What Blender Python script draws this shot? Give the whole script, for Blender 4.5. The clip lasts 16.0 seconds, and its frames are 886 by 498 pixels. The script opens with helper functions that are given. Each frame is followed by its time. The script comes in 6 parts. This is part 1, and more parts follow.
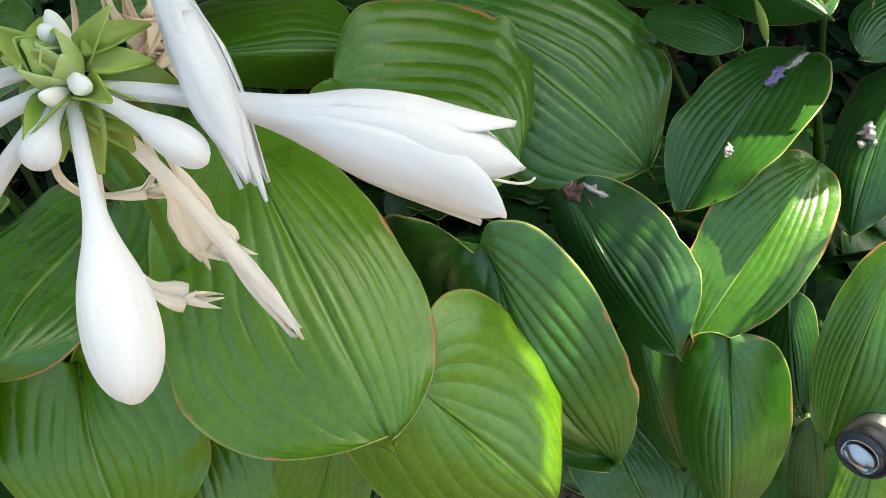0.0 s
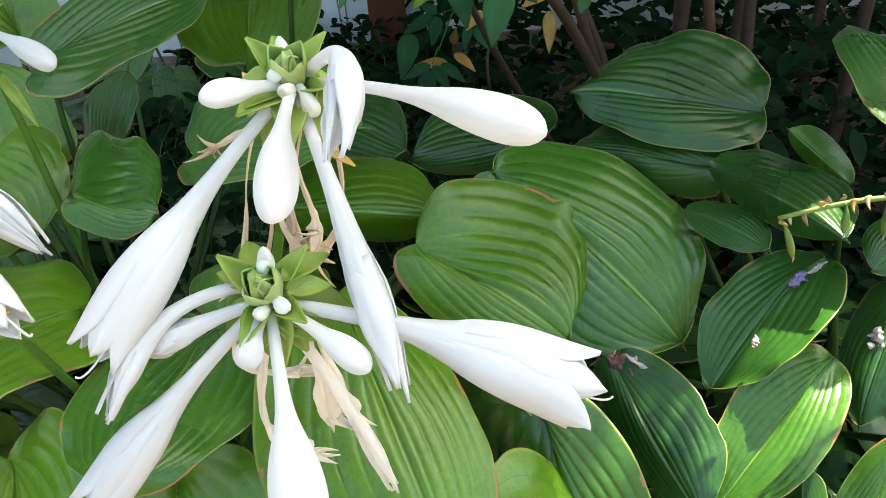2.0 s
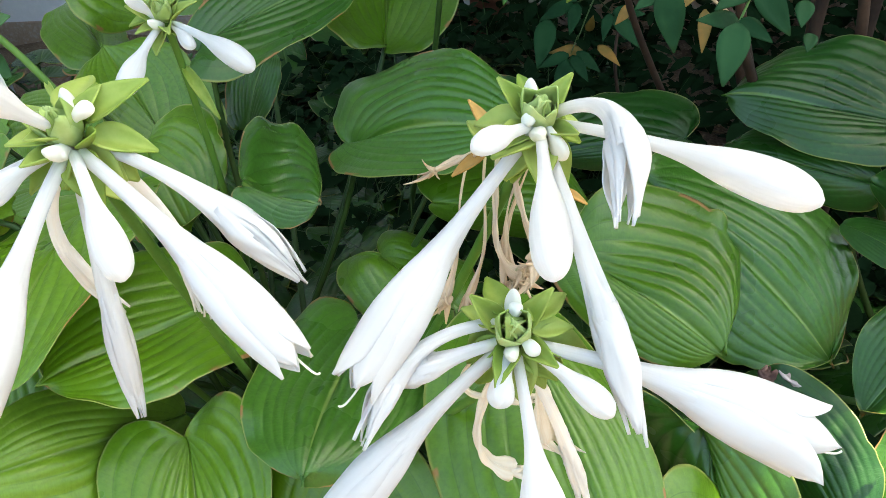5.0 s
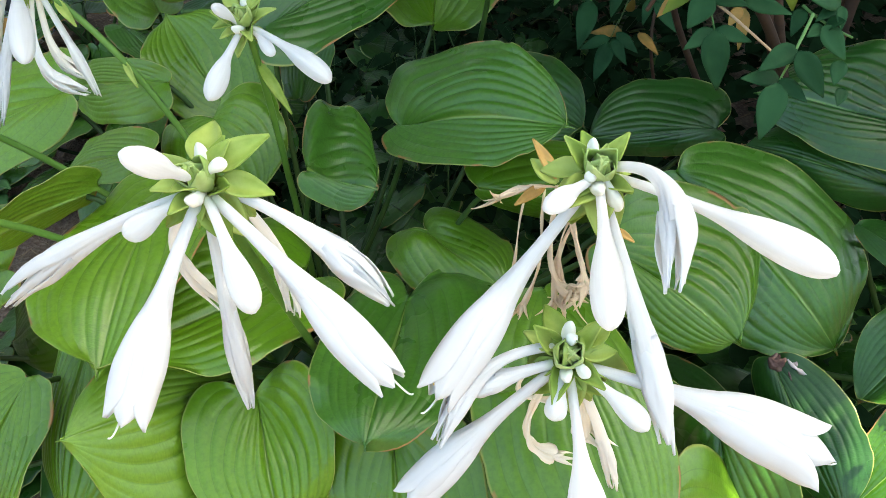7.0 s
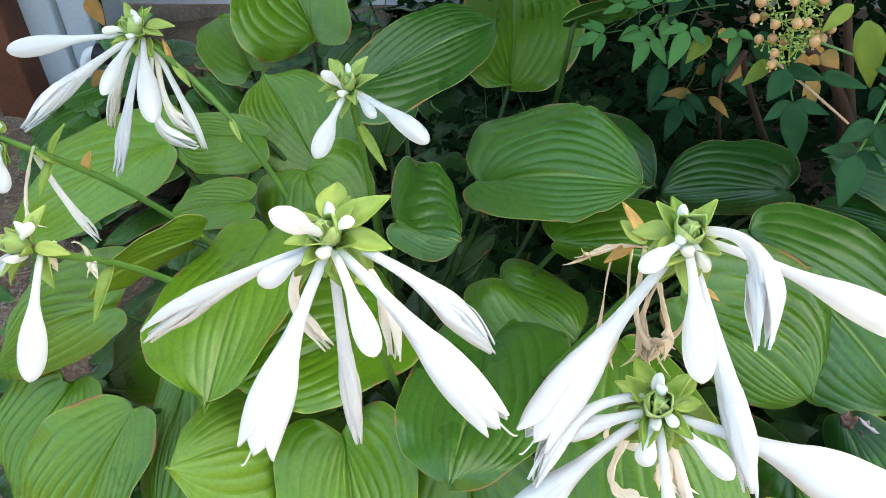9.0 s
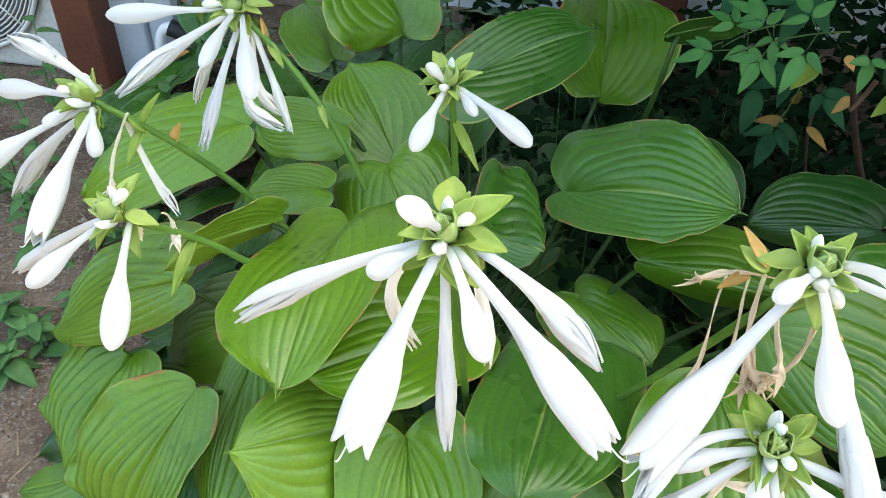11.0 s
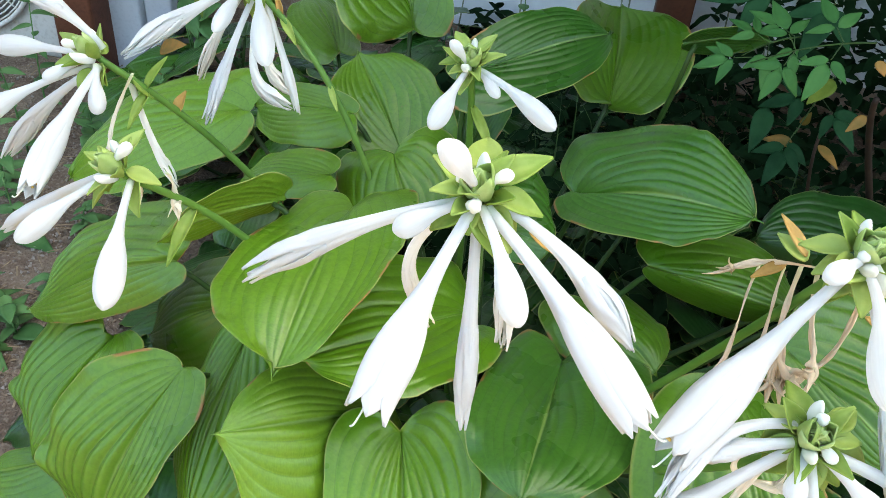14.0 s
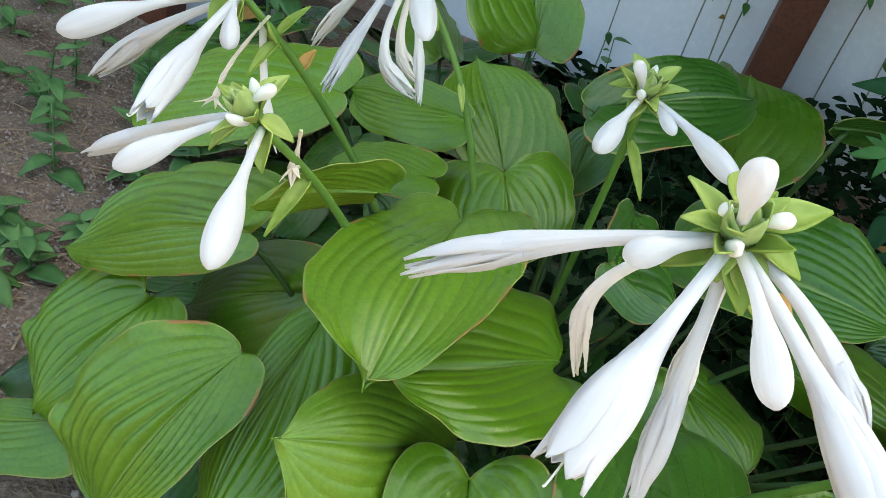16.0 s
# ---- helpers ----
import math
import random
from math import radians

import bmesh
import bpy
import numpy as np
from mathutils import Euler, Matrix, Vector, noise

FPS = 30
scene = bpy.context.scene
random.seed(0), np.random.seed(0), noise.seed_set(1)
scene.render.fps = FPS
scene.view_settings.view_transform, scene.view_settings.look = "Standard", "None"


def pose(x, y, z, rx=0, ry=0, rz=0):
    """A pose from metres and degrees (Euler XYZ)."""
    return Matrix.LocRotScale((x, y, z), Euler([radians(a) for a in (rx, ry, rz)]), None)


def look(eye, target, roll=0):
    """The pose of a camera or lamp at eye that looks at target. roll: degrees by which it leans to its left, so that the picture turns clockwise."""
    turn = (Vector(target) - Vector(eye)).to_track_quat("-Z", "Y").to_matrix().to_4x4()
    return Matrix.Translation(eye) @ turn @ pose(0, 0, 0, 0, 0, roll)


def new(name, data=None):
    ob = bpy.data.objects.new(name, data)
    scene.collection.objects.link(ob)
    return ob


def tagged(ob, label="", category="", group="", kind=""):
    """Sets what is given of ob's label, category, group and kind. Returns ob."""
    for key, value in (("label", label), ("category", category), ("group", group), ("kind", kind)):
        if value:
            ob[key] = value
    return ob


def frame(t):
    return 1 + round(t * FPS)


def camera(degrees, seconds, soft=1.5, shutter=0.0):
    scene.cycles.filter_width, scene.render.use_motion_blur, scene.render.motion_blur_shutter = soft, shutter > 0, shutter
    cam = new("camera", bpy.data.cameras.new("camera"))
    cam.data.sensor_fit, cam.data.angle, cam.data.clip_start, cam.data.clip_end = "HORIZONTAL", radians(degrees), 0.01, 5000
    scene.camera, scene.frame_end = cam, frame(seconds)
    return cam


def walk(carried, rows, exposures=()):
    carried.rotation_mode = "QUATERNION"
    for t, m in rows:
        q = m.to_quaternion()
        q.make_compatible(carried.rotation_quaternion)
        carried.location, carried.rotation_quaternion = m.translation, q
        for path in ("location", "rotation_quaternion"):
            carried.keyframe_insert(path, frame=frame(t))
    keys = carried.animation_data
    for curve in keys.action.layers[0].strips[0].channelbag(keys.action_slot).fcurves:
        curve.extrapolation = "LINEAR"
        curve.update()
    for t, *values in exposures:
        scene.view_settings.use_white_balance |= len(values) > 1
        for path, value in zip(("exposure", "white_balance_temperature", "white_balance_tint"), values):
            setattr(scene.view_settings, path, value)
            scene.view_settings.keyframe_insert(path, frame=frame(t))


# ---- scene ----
cam = camera(57.89, 16.0, soft=0.75)
ROWS = [
    (0.0, -0.0000, 0.0000, 0.6000, 50.54, 7.08, -5.81),
    (0.5, -0.0110, 0.0061, 0.6178, 52.06, 5.29, -4.61),
    (1.0, -0.0208, -0.0010, 0.6546, 54.33, 3.92, -3.67),
    (1.5, -0.0319, -0.0302, 0.6913, 57.19, 3.48, -3.13),
    (2.0, -0.0372, -0.0365, 0.6944, 57.51, 3.50, -2.39),
    (2.5, -0.0541, -0.0382, 0.7064, 57.83, 3.84, -1.00),
    (3.0, -0.0715, -0.0333, 0.7117, 57.25, 4.80, -0.14),
    (3.5, -0.0780, -0.0273, 0.7153, 57.29, 5.06, 0.36),
    (4.0, -0.0958, -0.0244, 0.7165, 57.17, 4.83, 1.13),
    (6.5, -0.1453, -0.0170, 0.8065, 48.75, 0.22, 3.23),
    (7.0, -0.1530, -0.0360, 0.8284, 48.49, 1.67, 4.25),
    (7.5, -0.1648, -0.0545, 0.8463, 50.22, 2.84, 5.59),
    (8.0, -0.1666, -0.0658, 0.8530, 51.16, 3.31, 6.20),
    (8.5, -0.1712, -0.0718, 0.8555, 51.50, 3.42, 6.90),
    (9.0, -0.1808, -0.0681, 0.8606, 51.87, 2.71, 7.83),
    (9.5, -0.2000, -0.0592, 0.8556, 51.96, 1.58, 9.66),
    (10.0, -0.2105, -0.0567, 0.8503, 51.82, 1.19, 10.82),
    (12.5, -0.2582, -0.0717, 0.8371, 54.47, -3.41, 14.93),
    (13.0, -0.2609, -0.0717, 0.8266, 54.89, -4.21, 14.59),
    (13.5, -0.2618, -0.0740, 0.8224, 54.79, -4.89, 14.48),
    (14.0, -0.2585, -0.0696, 0.7990, 54.61, -4.24, 13.67),
    (14.5, -0.2648, -0.0590, 0.7652, 54.95, -2.74, 13.32),
    (15.0, -0.3067, -0.0543, 0.7586, 55.59, -6.89, 16.23),
    (15.5, -0.3499, -0.0409, 0.7382, 55.92, -10.92, 18.14),
    (16.0, -0.3708, -0.0408, 0.7269, 56.06, -15.69, 20.06),
]
walk(cam, [(t, pose(x, y, z, rx, ry, rz)) for t, x, y, z, rx, ry, rz in ROWS], [(0.0, 2.20, 7650, -1), (0.5, 2.18, 7650, -1), (1.5, 2.38, 7650, -1), (4.0, 2.62, 7600, -1), (7.0, 2.62, 7550, -1), (9.5, 2.74, 7450, -1), (12.5, 2.78, 7450, -1), (14.5, 2.70, 7450, -1), (15.5, 2.50, 7450, -1), (16.0, 2.48, 7450, -1)])
# ---- world and sun: soft bright shade from an open sky ----
world = bpy.data.worlds.new("sky")
scene.world = world
world.use_nodes = True
wn = world.node_tree.nodes
sky = wn.new("ShaderNodeTexSky")
sky.sky_type, sky.sun_disc = "NISHITA", False
SUN_UP, SUN_TURN = 59.0, 45.0
sky.sun_elevation, sky.sun_rotation = radians(SUN_UP), radians(SUN_TURN)
sky.air_density, sky.dust_density = 1.0, 3.0
wn["Background"].inputs["Strength"].default_value = 0.15
world.node_tree.links.new(sky.outputs["Color"], wn["Background"].inputs["Color"])
sun = new("sun", bpy.data.lights.new("sun", "SUN"))
sun.data.energy, sun.data.angle, sun.data.color = 4.2, radians(0.55), (1.0, 0.96, 0.88)
sd = Vector((math.sin(radians(SUN_TURN)) * math.cos(radians(SUN_UP)), math.cos(radians(SUN_TURN)) * math.cos(radians(SUN_UP)), math.sin(radians(SUN_UP))))
sun.matrix_world = look(sd * 6, (0, 0, 0))

# ---- materials ----


def material(name, rough=0.5, spec=0.5, metal=0.0):
    m = bpy.data.materials.new(name)
    m.use_nodes = True
    b = m.node_tree.nodes["Principled BSDF"]
    b.inputs["Roughness"].default_value = rough
    b.inputs["Specular IOR Level"].default_value = spec
    b.inputs["Metallic"].default_value = metal
    return m, m.node_tree.nodes, m.node_tree.links, b


def mathn(nodes, links, op, a, b=None, clamp=False):
    n = nodes.new("ShaderNodeMath")
    n.operation, n.use_clamp = op, clamp
    for i, v in enumerate((a, b)):
        if v is None:
            continue
        if isinstance(v, (int, float)):
            n.inputs[i].default_value = v
        else:
            links.new(v, n.inputs[i])
    return n.outputs[0]


def noisen(nodes, links, scale, detail=4, vec=None, rough=0.55):
    n = nodes.new("ShaderNodeTexNoise")
    n.inputs["Scale"].default_value, n.inputs["Detail"].default_value, n.inputs["Roughness"].default_value = scale, detail, rough
    if vec is None:
        vec = nodes.new("ShaderNodeTexCoord").outputs["Object"]
    links.new(vec, n.inputs["Vector"])
    return n.outputs["Fac"]


def mixn(nodes, links, fac, a, b, blend="MIX"):
    n = nodes.new("ShaderNodeMix")
    n.data_type, n.blend_type = "RGBA", blend
    for key, v in ((0, fac), (6, a), (7, b)):
        if isinstance(v, (int, float)):
            n.inputs[key].default_value = v
        elif isinstance(v, tuple):
            n.inputs[key].default_value = (*v, 1)
        else:
            links.new(v, n.inputs[key])
    return n.outputs[2]


def rampn(nodes, links, fac, lo, hi):
    n = nodes.new("ShaderNodeMapRange")
    n.interpolation_type = "SMOOTHSTEP"
    n.inputs["From Min"].default_value, n.inputs["From Max"].default_value = lo, hi
    links.new(fac, n.inputs["Value"])
    return n.outputs["Result"]


def bumpn(nodes, links, b, height, dist=0.001, strength=0.5):
    n = nodes.new("ShaderNodeBump")
    n.inputs["Distance"].default_value, n.inputs["Strength"].default_value = dist, strength
    links.new(height, n.inputs["Height"])
    links.new(n.outputs[0], b.inputs["Normal"])


def see_through(nodes, links, b, color, share):
    """Light that passes the thin blade."""
    t = nodes.new("ShaderNodeBsdfTranslucent")
    mix = nodes.new("ShaderNodeMixShader")
    mix.inputs[0].default_value = share
    if isinstance(color, tuple):
        t.inputs["Color"].default_value = (*color, 1)
    else:
        links.new(color, t.inputs["Color"])
    links.new(b.outputs[0], mix.inputs[1])
    links.new(t.outputs[0], mix.inputs[2])
    links.new(mix.outputs[0], nodes["Material Output"].inputs["Surface"])


def leaf_material(name, deep, light, rough, ribs, vein=(0.20, 0.30, 0.07), burn=0.5):
    m, N, K, b = material(name, rough, 0.48)
    uv = N.new("ShaderNodeUVMap").outputs[0]
    sep = N.new("ShaderNodeSeparateXYZ")
    K.new(uv, sep.inputs[0])
    s, v = sep.outputs[0], sep.outputs[1]
    a = mathn(N, K, "ABSOLUTE", v)
    big = noisen(N, K, 14, 3)
    info = N.new("ShaderNodeObjectInfo").outputs["Random"]
    tone = mathn(N, K, "ADD", mathn(N, K, "MULTIPLY", big, 0.7), mathn(N, K, "MULTIPLY", info, 0.45))
    col = mixn(N, K, rampn(N, K, tone, 0.25, 0.85), deep, light)
    fine = noisen(N, K, 260, 3)
    col = mixn(N, K, mathn(N, K, "MULTIPLY", rampn(N, K, fine, 0.35, 0.75), 0.40), col, tuple(c * 0.62 for c in deep))
    # midrib paler; shade in the vein grooves painted as darker lines
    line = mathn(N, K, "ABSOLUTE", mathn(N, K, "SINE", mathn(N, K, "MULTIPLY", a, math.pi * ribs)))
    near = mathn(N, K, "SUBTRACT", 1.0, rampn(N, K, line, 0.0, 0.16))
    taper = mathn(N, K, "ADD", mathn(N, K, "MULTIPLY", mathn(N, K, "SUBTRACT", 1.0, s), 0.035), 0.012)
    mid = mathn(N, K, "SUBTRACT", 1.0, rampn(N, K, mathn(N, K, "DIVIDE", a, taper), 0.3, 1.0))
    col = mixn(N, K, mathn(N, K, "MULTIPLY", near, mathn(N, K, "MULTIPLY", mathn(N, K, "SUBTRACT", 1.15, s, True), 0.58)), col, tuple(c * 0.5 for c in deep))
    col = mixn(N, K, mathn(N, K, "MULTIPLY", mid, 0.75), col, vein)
    # cross veins
    wave = N.new("ShaderNodeTexNoise")
    wave.inputs["Scale"].default_value = 1.0
    stretch = N.new("ShaderNodeVectorMath")
    stretch.operation = "MULTIPLY"
    stretch.inputs[1].default_value = (150, 12, 1)
    K.new(uv, stretch.inputs[0])
    K.new(stretch.outputs[0], wave.inputs["Vector"])
    cross = wave.outputs["Fac"]
    col = mixn(N, K, mathn(N, K, "MULTIPLY", rampn(N, K, cross, 0.5, 0.7), 0.10), col, light)
    # spots, dry margin
    spots = rampn(N, K, noisen(N, K, 75, 2), 0.755, 0.80)
    col = mixn(N, K, mathn(N, K, "MULTIPLY", spots, 0.6), col, (0.16, 0.11, 0.03))
    margin = rampn(N, K, a, 0.975, 0.998)
    col = mixn(N, K, mathn(N, K, "MULTIPLY", margin, 0.75), col, (0.34, 0.36, 0.10))
    edge = mathn(N, K, "MAXIMUM", rampn(N, K, mathn(N, K, "ADD", a, mathn(N, K, "MULTIPLY", noisen(N, K, 120, 2), 0.03)), 0.972, 0.990), rampn(N, K, s, 0.96, 0.985))
    dry = mathn(N, K, "MULTIPLY", edge, rampn(N, K, noisen(N, K, 26, 2), 0.66 - 0.12 * burn, 0.72 - 0.12 * burn))
    col = mixn(N, K, dry, col, (0.30, 0.15, 0.05))
    K.new(col, b.inputs["Base Color"])
    r = mathn(N, K, "ADD", mathn(N, K, "MULTIPLY", big, 0.18), rough - 0.14)
    K.new(mathn(N, K, "ADD", r, mathn(N, K, "MULTIPLY", dry, 0.3)), b.inputs["Roughness"])
    h = mathn(N, K, "ADD", mathn(N, K, "MULTIPLY", cross, 0.5), mathn(N, K, "MULTIPLY", noisen(N, K, 420, 3), 0.35))
    h = mathn(N, K, "ADD", h, mathn(N, K, "MULTIPLY", noisen(N, K, 85, 2), 1.6))
    bumpn(N, K, b, h, 0.0008, 0.5)
    see_through(N, K, b, mixn(N, K, 0.5, col, (0.22, 0.42, 0.03)), 0.13)
    return m


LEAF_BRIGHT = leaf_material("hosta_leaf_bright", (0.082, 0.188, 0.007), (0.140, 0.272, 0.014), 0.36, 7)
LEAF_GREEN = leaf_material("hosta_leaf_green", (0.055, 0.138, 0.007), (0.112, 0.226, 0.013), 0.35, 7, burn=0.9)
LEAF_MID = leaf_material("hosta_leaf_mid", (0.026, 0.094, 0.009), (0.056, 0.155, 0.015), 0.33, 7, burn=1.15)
# cool dark green of the narrow leaves, darkened further to carry shade
LEAF_COOL_SHADED = leaf_material("hosta_leaf_cool_shaded", (0.013, 0.060, 0.008), (0.031, 0.105, 0.014), 0.34, 7, (0.11, 0.21, 0.05), burn=0.5)
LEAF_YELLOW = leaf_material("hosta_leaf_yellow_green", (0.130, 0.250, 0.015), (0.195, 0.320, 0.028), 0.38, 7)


def plain_plant(name, dark, light, rough=0.45, scale=60, share=0.15, spec=0.25):
    m, N, K, b = material(name, rough, spec)
    f = noisen(N, K, scale, 4)
    info = N.new("ShaderNodeObjectInfo").outputs["Random"]
    f = mathn(N, K, "ADD", mathn(N, K, "MULTIPLY", f, 0.8), mathn(N, K, "MULTIPLY", info, 0.35))
    col = mixn(N, K, rampn(N, K, f, 0.3, 0.85), dark, light)
    K.new(col, b.inputs["Base Color"])
    bumpn(N, K, b, noisen(N, K, scale * 6, 3), 0.0005, 0.4)
    if share:
        see_through(N, K, b, col, share)
    return m


def petal_material(name, white, shade, ribs, rough, share, relief=0.00016):
    m, N, K, b = material(name, rough, 0.35)
    uv = N.new("ShaderNodeUVMap").outputs[0]
    sep = N.new("ShaderNodeSeparateXYZ")
    K.new(uv, sep.inputs[0])
    lines = N.new("ShaderNodeTexNoise")
    lines.inputs["Scale"].default_value, lines.inputs["Detail"].default_value = 1.0, 5
    stretch = N.new("ShaderNodeVectorMath")
    stretch.operation = "MULTIPLY"
    stretch.inputs[1].default_value = (3, ribs, 1)
    K.new(uv, stretch.inputs[0])
    K.new(stretch.outputs[0], lines.inputs["Vector"])
    f = rampn(N, K, lines.outputs["Fac"], 0.35, 0.75)
    col = mixn(N, K, mathn(N, K, "MULTIPLY", f, 0.5), white, shade)
    base = mathn(N, K, "SUBTRACT", 1.0, rampn(N, K, sep.outputs[0], 0.0, 0.16))
    col = mixn(N, K, mathn(N, K, "MULTIPLY", base, 0.45), col, (0.55, 0.66, 0.33))
    K.new(col, b.inputs["Base Color"])
    bumpn(N, K, b, lines.outputs["Fac"], relief, 0.5)
    see_through(N, K, b, col, share)
    return m


WHITE = petal_material("white_petal", (0.82, 0.82, 0.815), (0.73, 0.725, 0.71), 24, 0.45, 0.50, 0.0010)
FADED = petal_material("faded_petal", (0.94, 0.93, 0.90), (0.89, 0.84, 0.77), 30, 0.55, 0.5, 0.0008)
TAN = petal_material("withered_petal", (0.93, 0.88, 0.78), (0.82, 0.70, 0.54), 26, 0.65, 0.4, 0.0002)
PARCHED = petal_material("parched_petal", (0.78, 0.64, 0.47), (0.52, 0.36, 0.22), 26, 0.7, 0.35, 0.0003)
BRACT = plain_plant("bract_green", (0.23, 0.34, 0.05), (0.41, 0.50, 0.13), 0.42, 70, 0.3)
BRACT_DRY = plain_plant("bract_dry", (0.38, 0.20, 0.05), (0.62, 0.38, 0.12), 0.6, 60, 0.2)
SCAPE = plain_plant("stalk_green", (0.065, 0.15, 0.022), (0.11, 0.22, 0.04), 0.4, 40, 0.0)
# leaf-stalk green, darkened to stand for shade in the gaps
PETIOLE = plain_plant("petiole_green_shaded", (0.018, 0.045, 0.009), (0.04, 0.085, 0.018), 0.4, 40, 0.0)
SCALE = plain_plant("young_scale_green", (0.32, 0.44, 0.11), (0.52, 0.62, 0.27), 0.42, 90, 0.3)
BUDPALE = plain_plant("young_bud_pale", (0.80, 0.80, 0.70), (0.88, 0.87, 0.82), 0.45, 60, 0.3)
ANTHER = plain_plant("anther_yellow", (0.55, 0.36, 0.08), (0.75, 0.55, 0.18), 0.6, 200, 0.0)
# nandina green lowered to stand for the shade on the shrub
NANDINA = plain_plant("nandina_leaf", (0.008, 0.036, 0.012), (0.021, 0.070, 0.025), 0.5, 45, 0.10, spec=0.07)
# near-black leaf colour that carries the shade under the plants
UNDERGROWTH_SHADE = plain_plant("undergrowth_leaf_shaded", (0.005, 0.015, 0.005), (0.010, 0.026, 0.009), 0.7, 45, 0.04, spec=0.02)
NANDINA_FRESH = plain_plant("nandina_leaf_fresh", (0.034, 0.115, 0.026), (0.062, 0.170, 0.040), 0.45, 45, 0.15, spec=0.15)
NANDINA_RED = plain_plant("nandina_leaf_turning", (0.18, 0.13, 0.03), (0.45, 0.21, 0.05), 0.5, 50, 0.2)
NANDINA_OLIVE = plain_plant("nandina_leaf_olive", (0.10, 0.15, 0.02), (0.22, 0.27, 0.04), 0.45, 45, 0.2, spec=0.15)
BERRY = plain_plant("berry_tan", (0.32, 0.17, 0.08), (0.48, 0.29, 0.13), 0.32, 120, 0.0)
TWIG = plain_plant("twig_brown", (0.022, 0.013, 0.009), (0.065, 0.036, 0.021), 0.7, 50, 0.0)
WEED = plain_plant("weed_green", (0.05, 0.135, 0.035), (0.13, 0.26, 0.08), 0.5, 40, 0.15)
STRAW = plain_plant("dry_straw", (0.20, 0.13, 0.075), (0.40, 0.30, 0.19), 0.8, 90, 0.0)
HUSK = plain_plant("withered_husk", (0.20, 0.14, 0.12), (0.52, 0.45, 0.42), 0.8, 120, 0.1)


def rough_material(name, colours, scale, rough, bump, fine=120.0):
    m, N, K, b = material(name, rough, 0.3)
    f = noisen(N, K, scale, 6)
    g = noisen(N, K, fine, 4)
    col = mixn(N, K, rampn(N, K, f, 0.3, 0.7), colours[0], colours[1])
    col = mixn(N, K, mathn(N, K, "MULTIPLY", rampn(N, K, g, 0.45, 0.7), 0.6), col, colours[2])
    K.new(col, b.inputs["Base Color"])
    bumpn(N, K, b, mathn(N, K, "ADD", f, g), bump, 0.7)
    return m


SOIL = rough_material("sandy_soil", ((0.115, 0.072, 0.047), (0.205, 0.145, 0.100), (0.34, 0.265, 0.205)), 14, 0.9, 0.012, 160)
PLASTER = rough_material("plaster_wall", ((0.70, 0.71, 0.73), (0.77, 0.78, 0.79), (0.82, 0.82, 0.83)), 3, 0.85, 0.0012, 60)
# dark colour of the unseen walls, picked to throw back little light
UNSEEN_WALL = rough_material("dark_unseen_wall", ((0.09, 0.075, 0.06), (0.13, 0.11, 0.09), (0.06, 0.05, 0.04)), 6, 0.85, 0.002)
PLINTH = rough_material("stained_plinth", ((0.28, 0.17, 0.11), (0.38, 0.29, 0.22), (0.45, 0.40, 0.36)), 7, 0.9, 0.004)
POST = rough_material("brown_painted_wood", ((0.095, 0.034, 0.018), (0.14, 0.050, 0.028), (0.07, 0.025, 0.014)), 12, 0.5, 0.001)
ENAMEL = rough_material("off_white_enamel", ((0.55, 0.54, 0.50), (0.62, 0.61, 0.58), (0.42, 0.40, 0.36)), 8, 0.4, 0.0005)
COVER = rough_material("grey_metal_cover", ((0.40, 0.43, 0.47), (0.46, 0.49, 0.53), (0.36, 0.38, 0.42)), 6, 0.45, 0.0005)
PLASTIC = rough_material("white_plastic", ((0.70, 0.70, 0.70), (0.75, 0.75, 0.75), (0.6, 0.6, 0.6)), 12, 0.35, 0.0003)
BLACK = rough_material("black_rubber", ((0.012, 0.012, 0.014), (0.02, 0.02, 0.023), (0.03, 0.03, 0.03)), 30, 0.45, 0.0003, 400)
SHADOWY = rough_material("fan_well_shade", ((0.20, 0.20, 0.20), (0.26, 0.26, 0.26), (0.16, 0.16, 0.16)), 10, 0.7, 0.0005)
PEBBLE = rough_material("pebble", ((0.24, 0.19, 0.15), (0.36, 0.31, 0.27), (0.17, 0.125, 0.095)), 25, 0.85, 0.001)
CHROME = material("reflector_chrome", 0.12, 0.5, 1.0)[0]
GLASS, _, _, GB = material("lens_glass", 0.02, 0.5)
GB.inputs["Transmission Weight"].default_value = 1.0

# ---- mesh helpers ----


def part(name, bm, mat, parent=None, label=""):
    me = bpy.data.meshes.new(name)
    bm.normal_update()
    bm.to_mesh(me)
    bm.free()
    me.polygons.foreach_set("use_smooth", [True] * len(me.polygons))
    me.materials.append(mat)
    ob = new(name, me)
    if parent is not None:
        ob.parent = parent
        ob.matrix_parent_inverse = Matrix.Translation(parent.matrix_world.translation).inverted()
    if label:
        tagged(ob, label)
    return ob


def empty(name, at, label, category, group="", kind=""):
    ob = new(name)
    ob.location = at
    ob.matrix_world = Matrix.Translation(at)
    return tagged(ob, label, category, group, kind)


def flat_shade(ob):
    ob.data.polygons.foreach_set("use_smooth", [False] * len(ob.data.polygons))
    return ob


def bezier(p, n):
    """n + 1 points of the Bezier curve with the control points p."""
    out = []
    for i in range(n + 1):
        q, t = [Vector(c) for c in p], i / n
        while len(q) > 1:
            q = [q[k].lerp(q[k + 1], t) for k in range(len(q) - 1)]
        out.append(q[0])
    return out


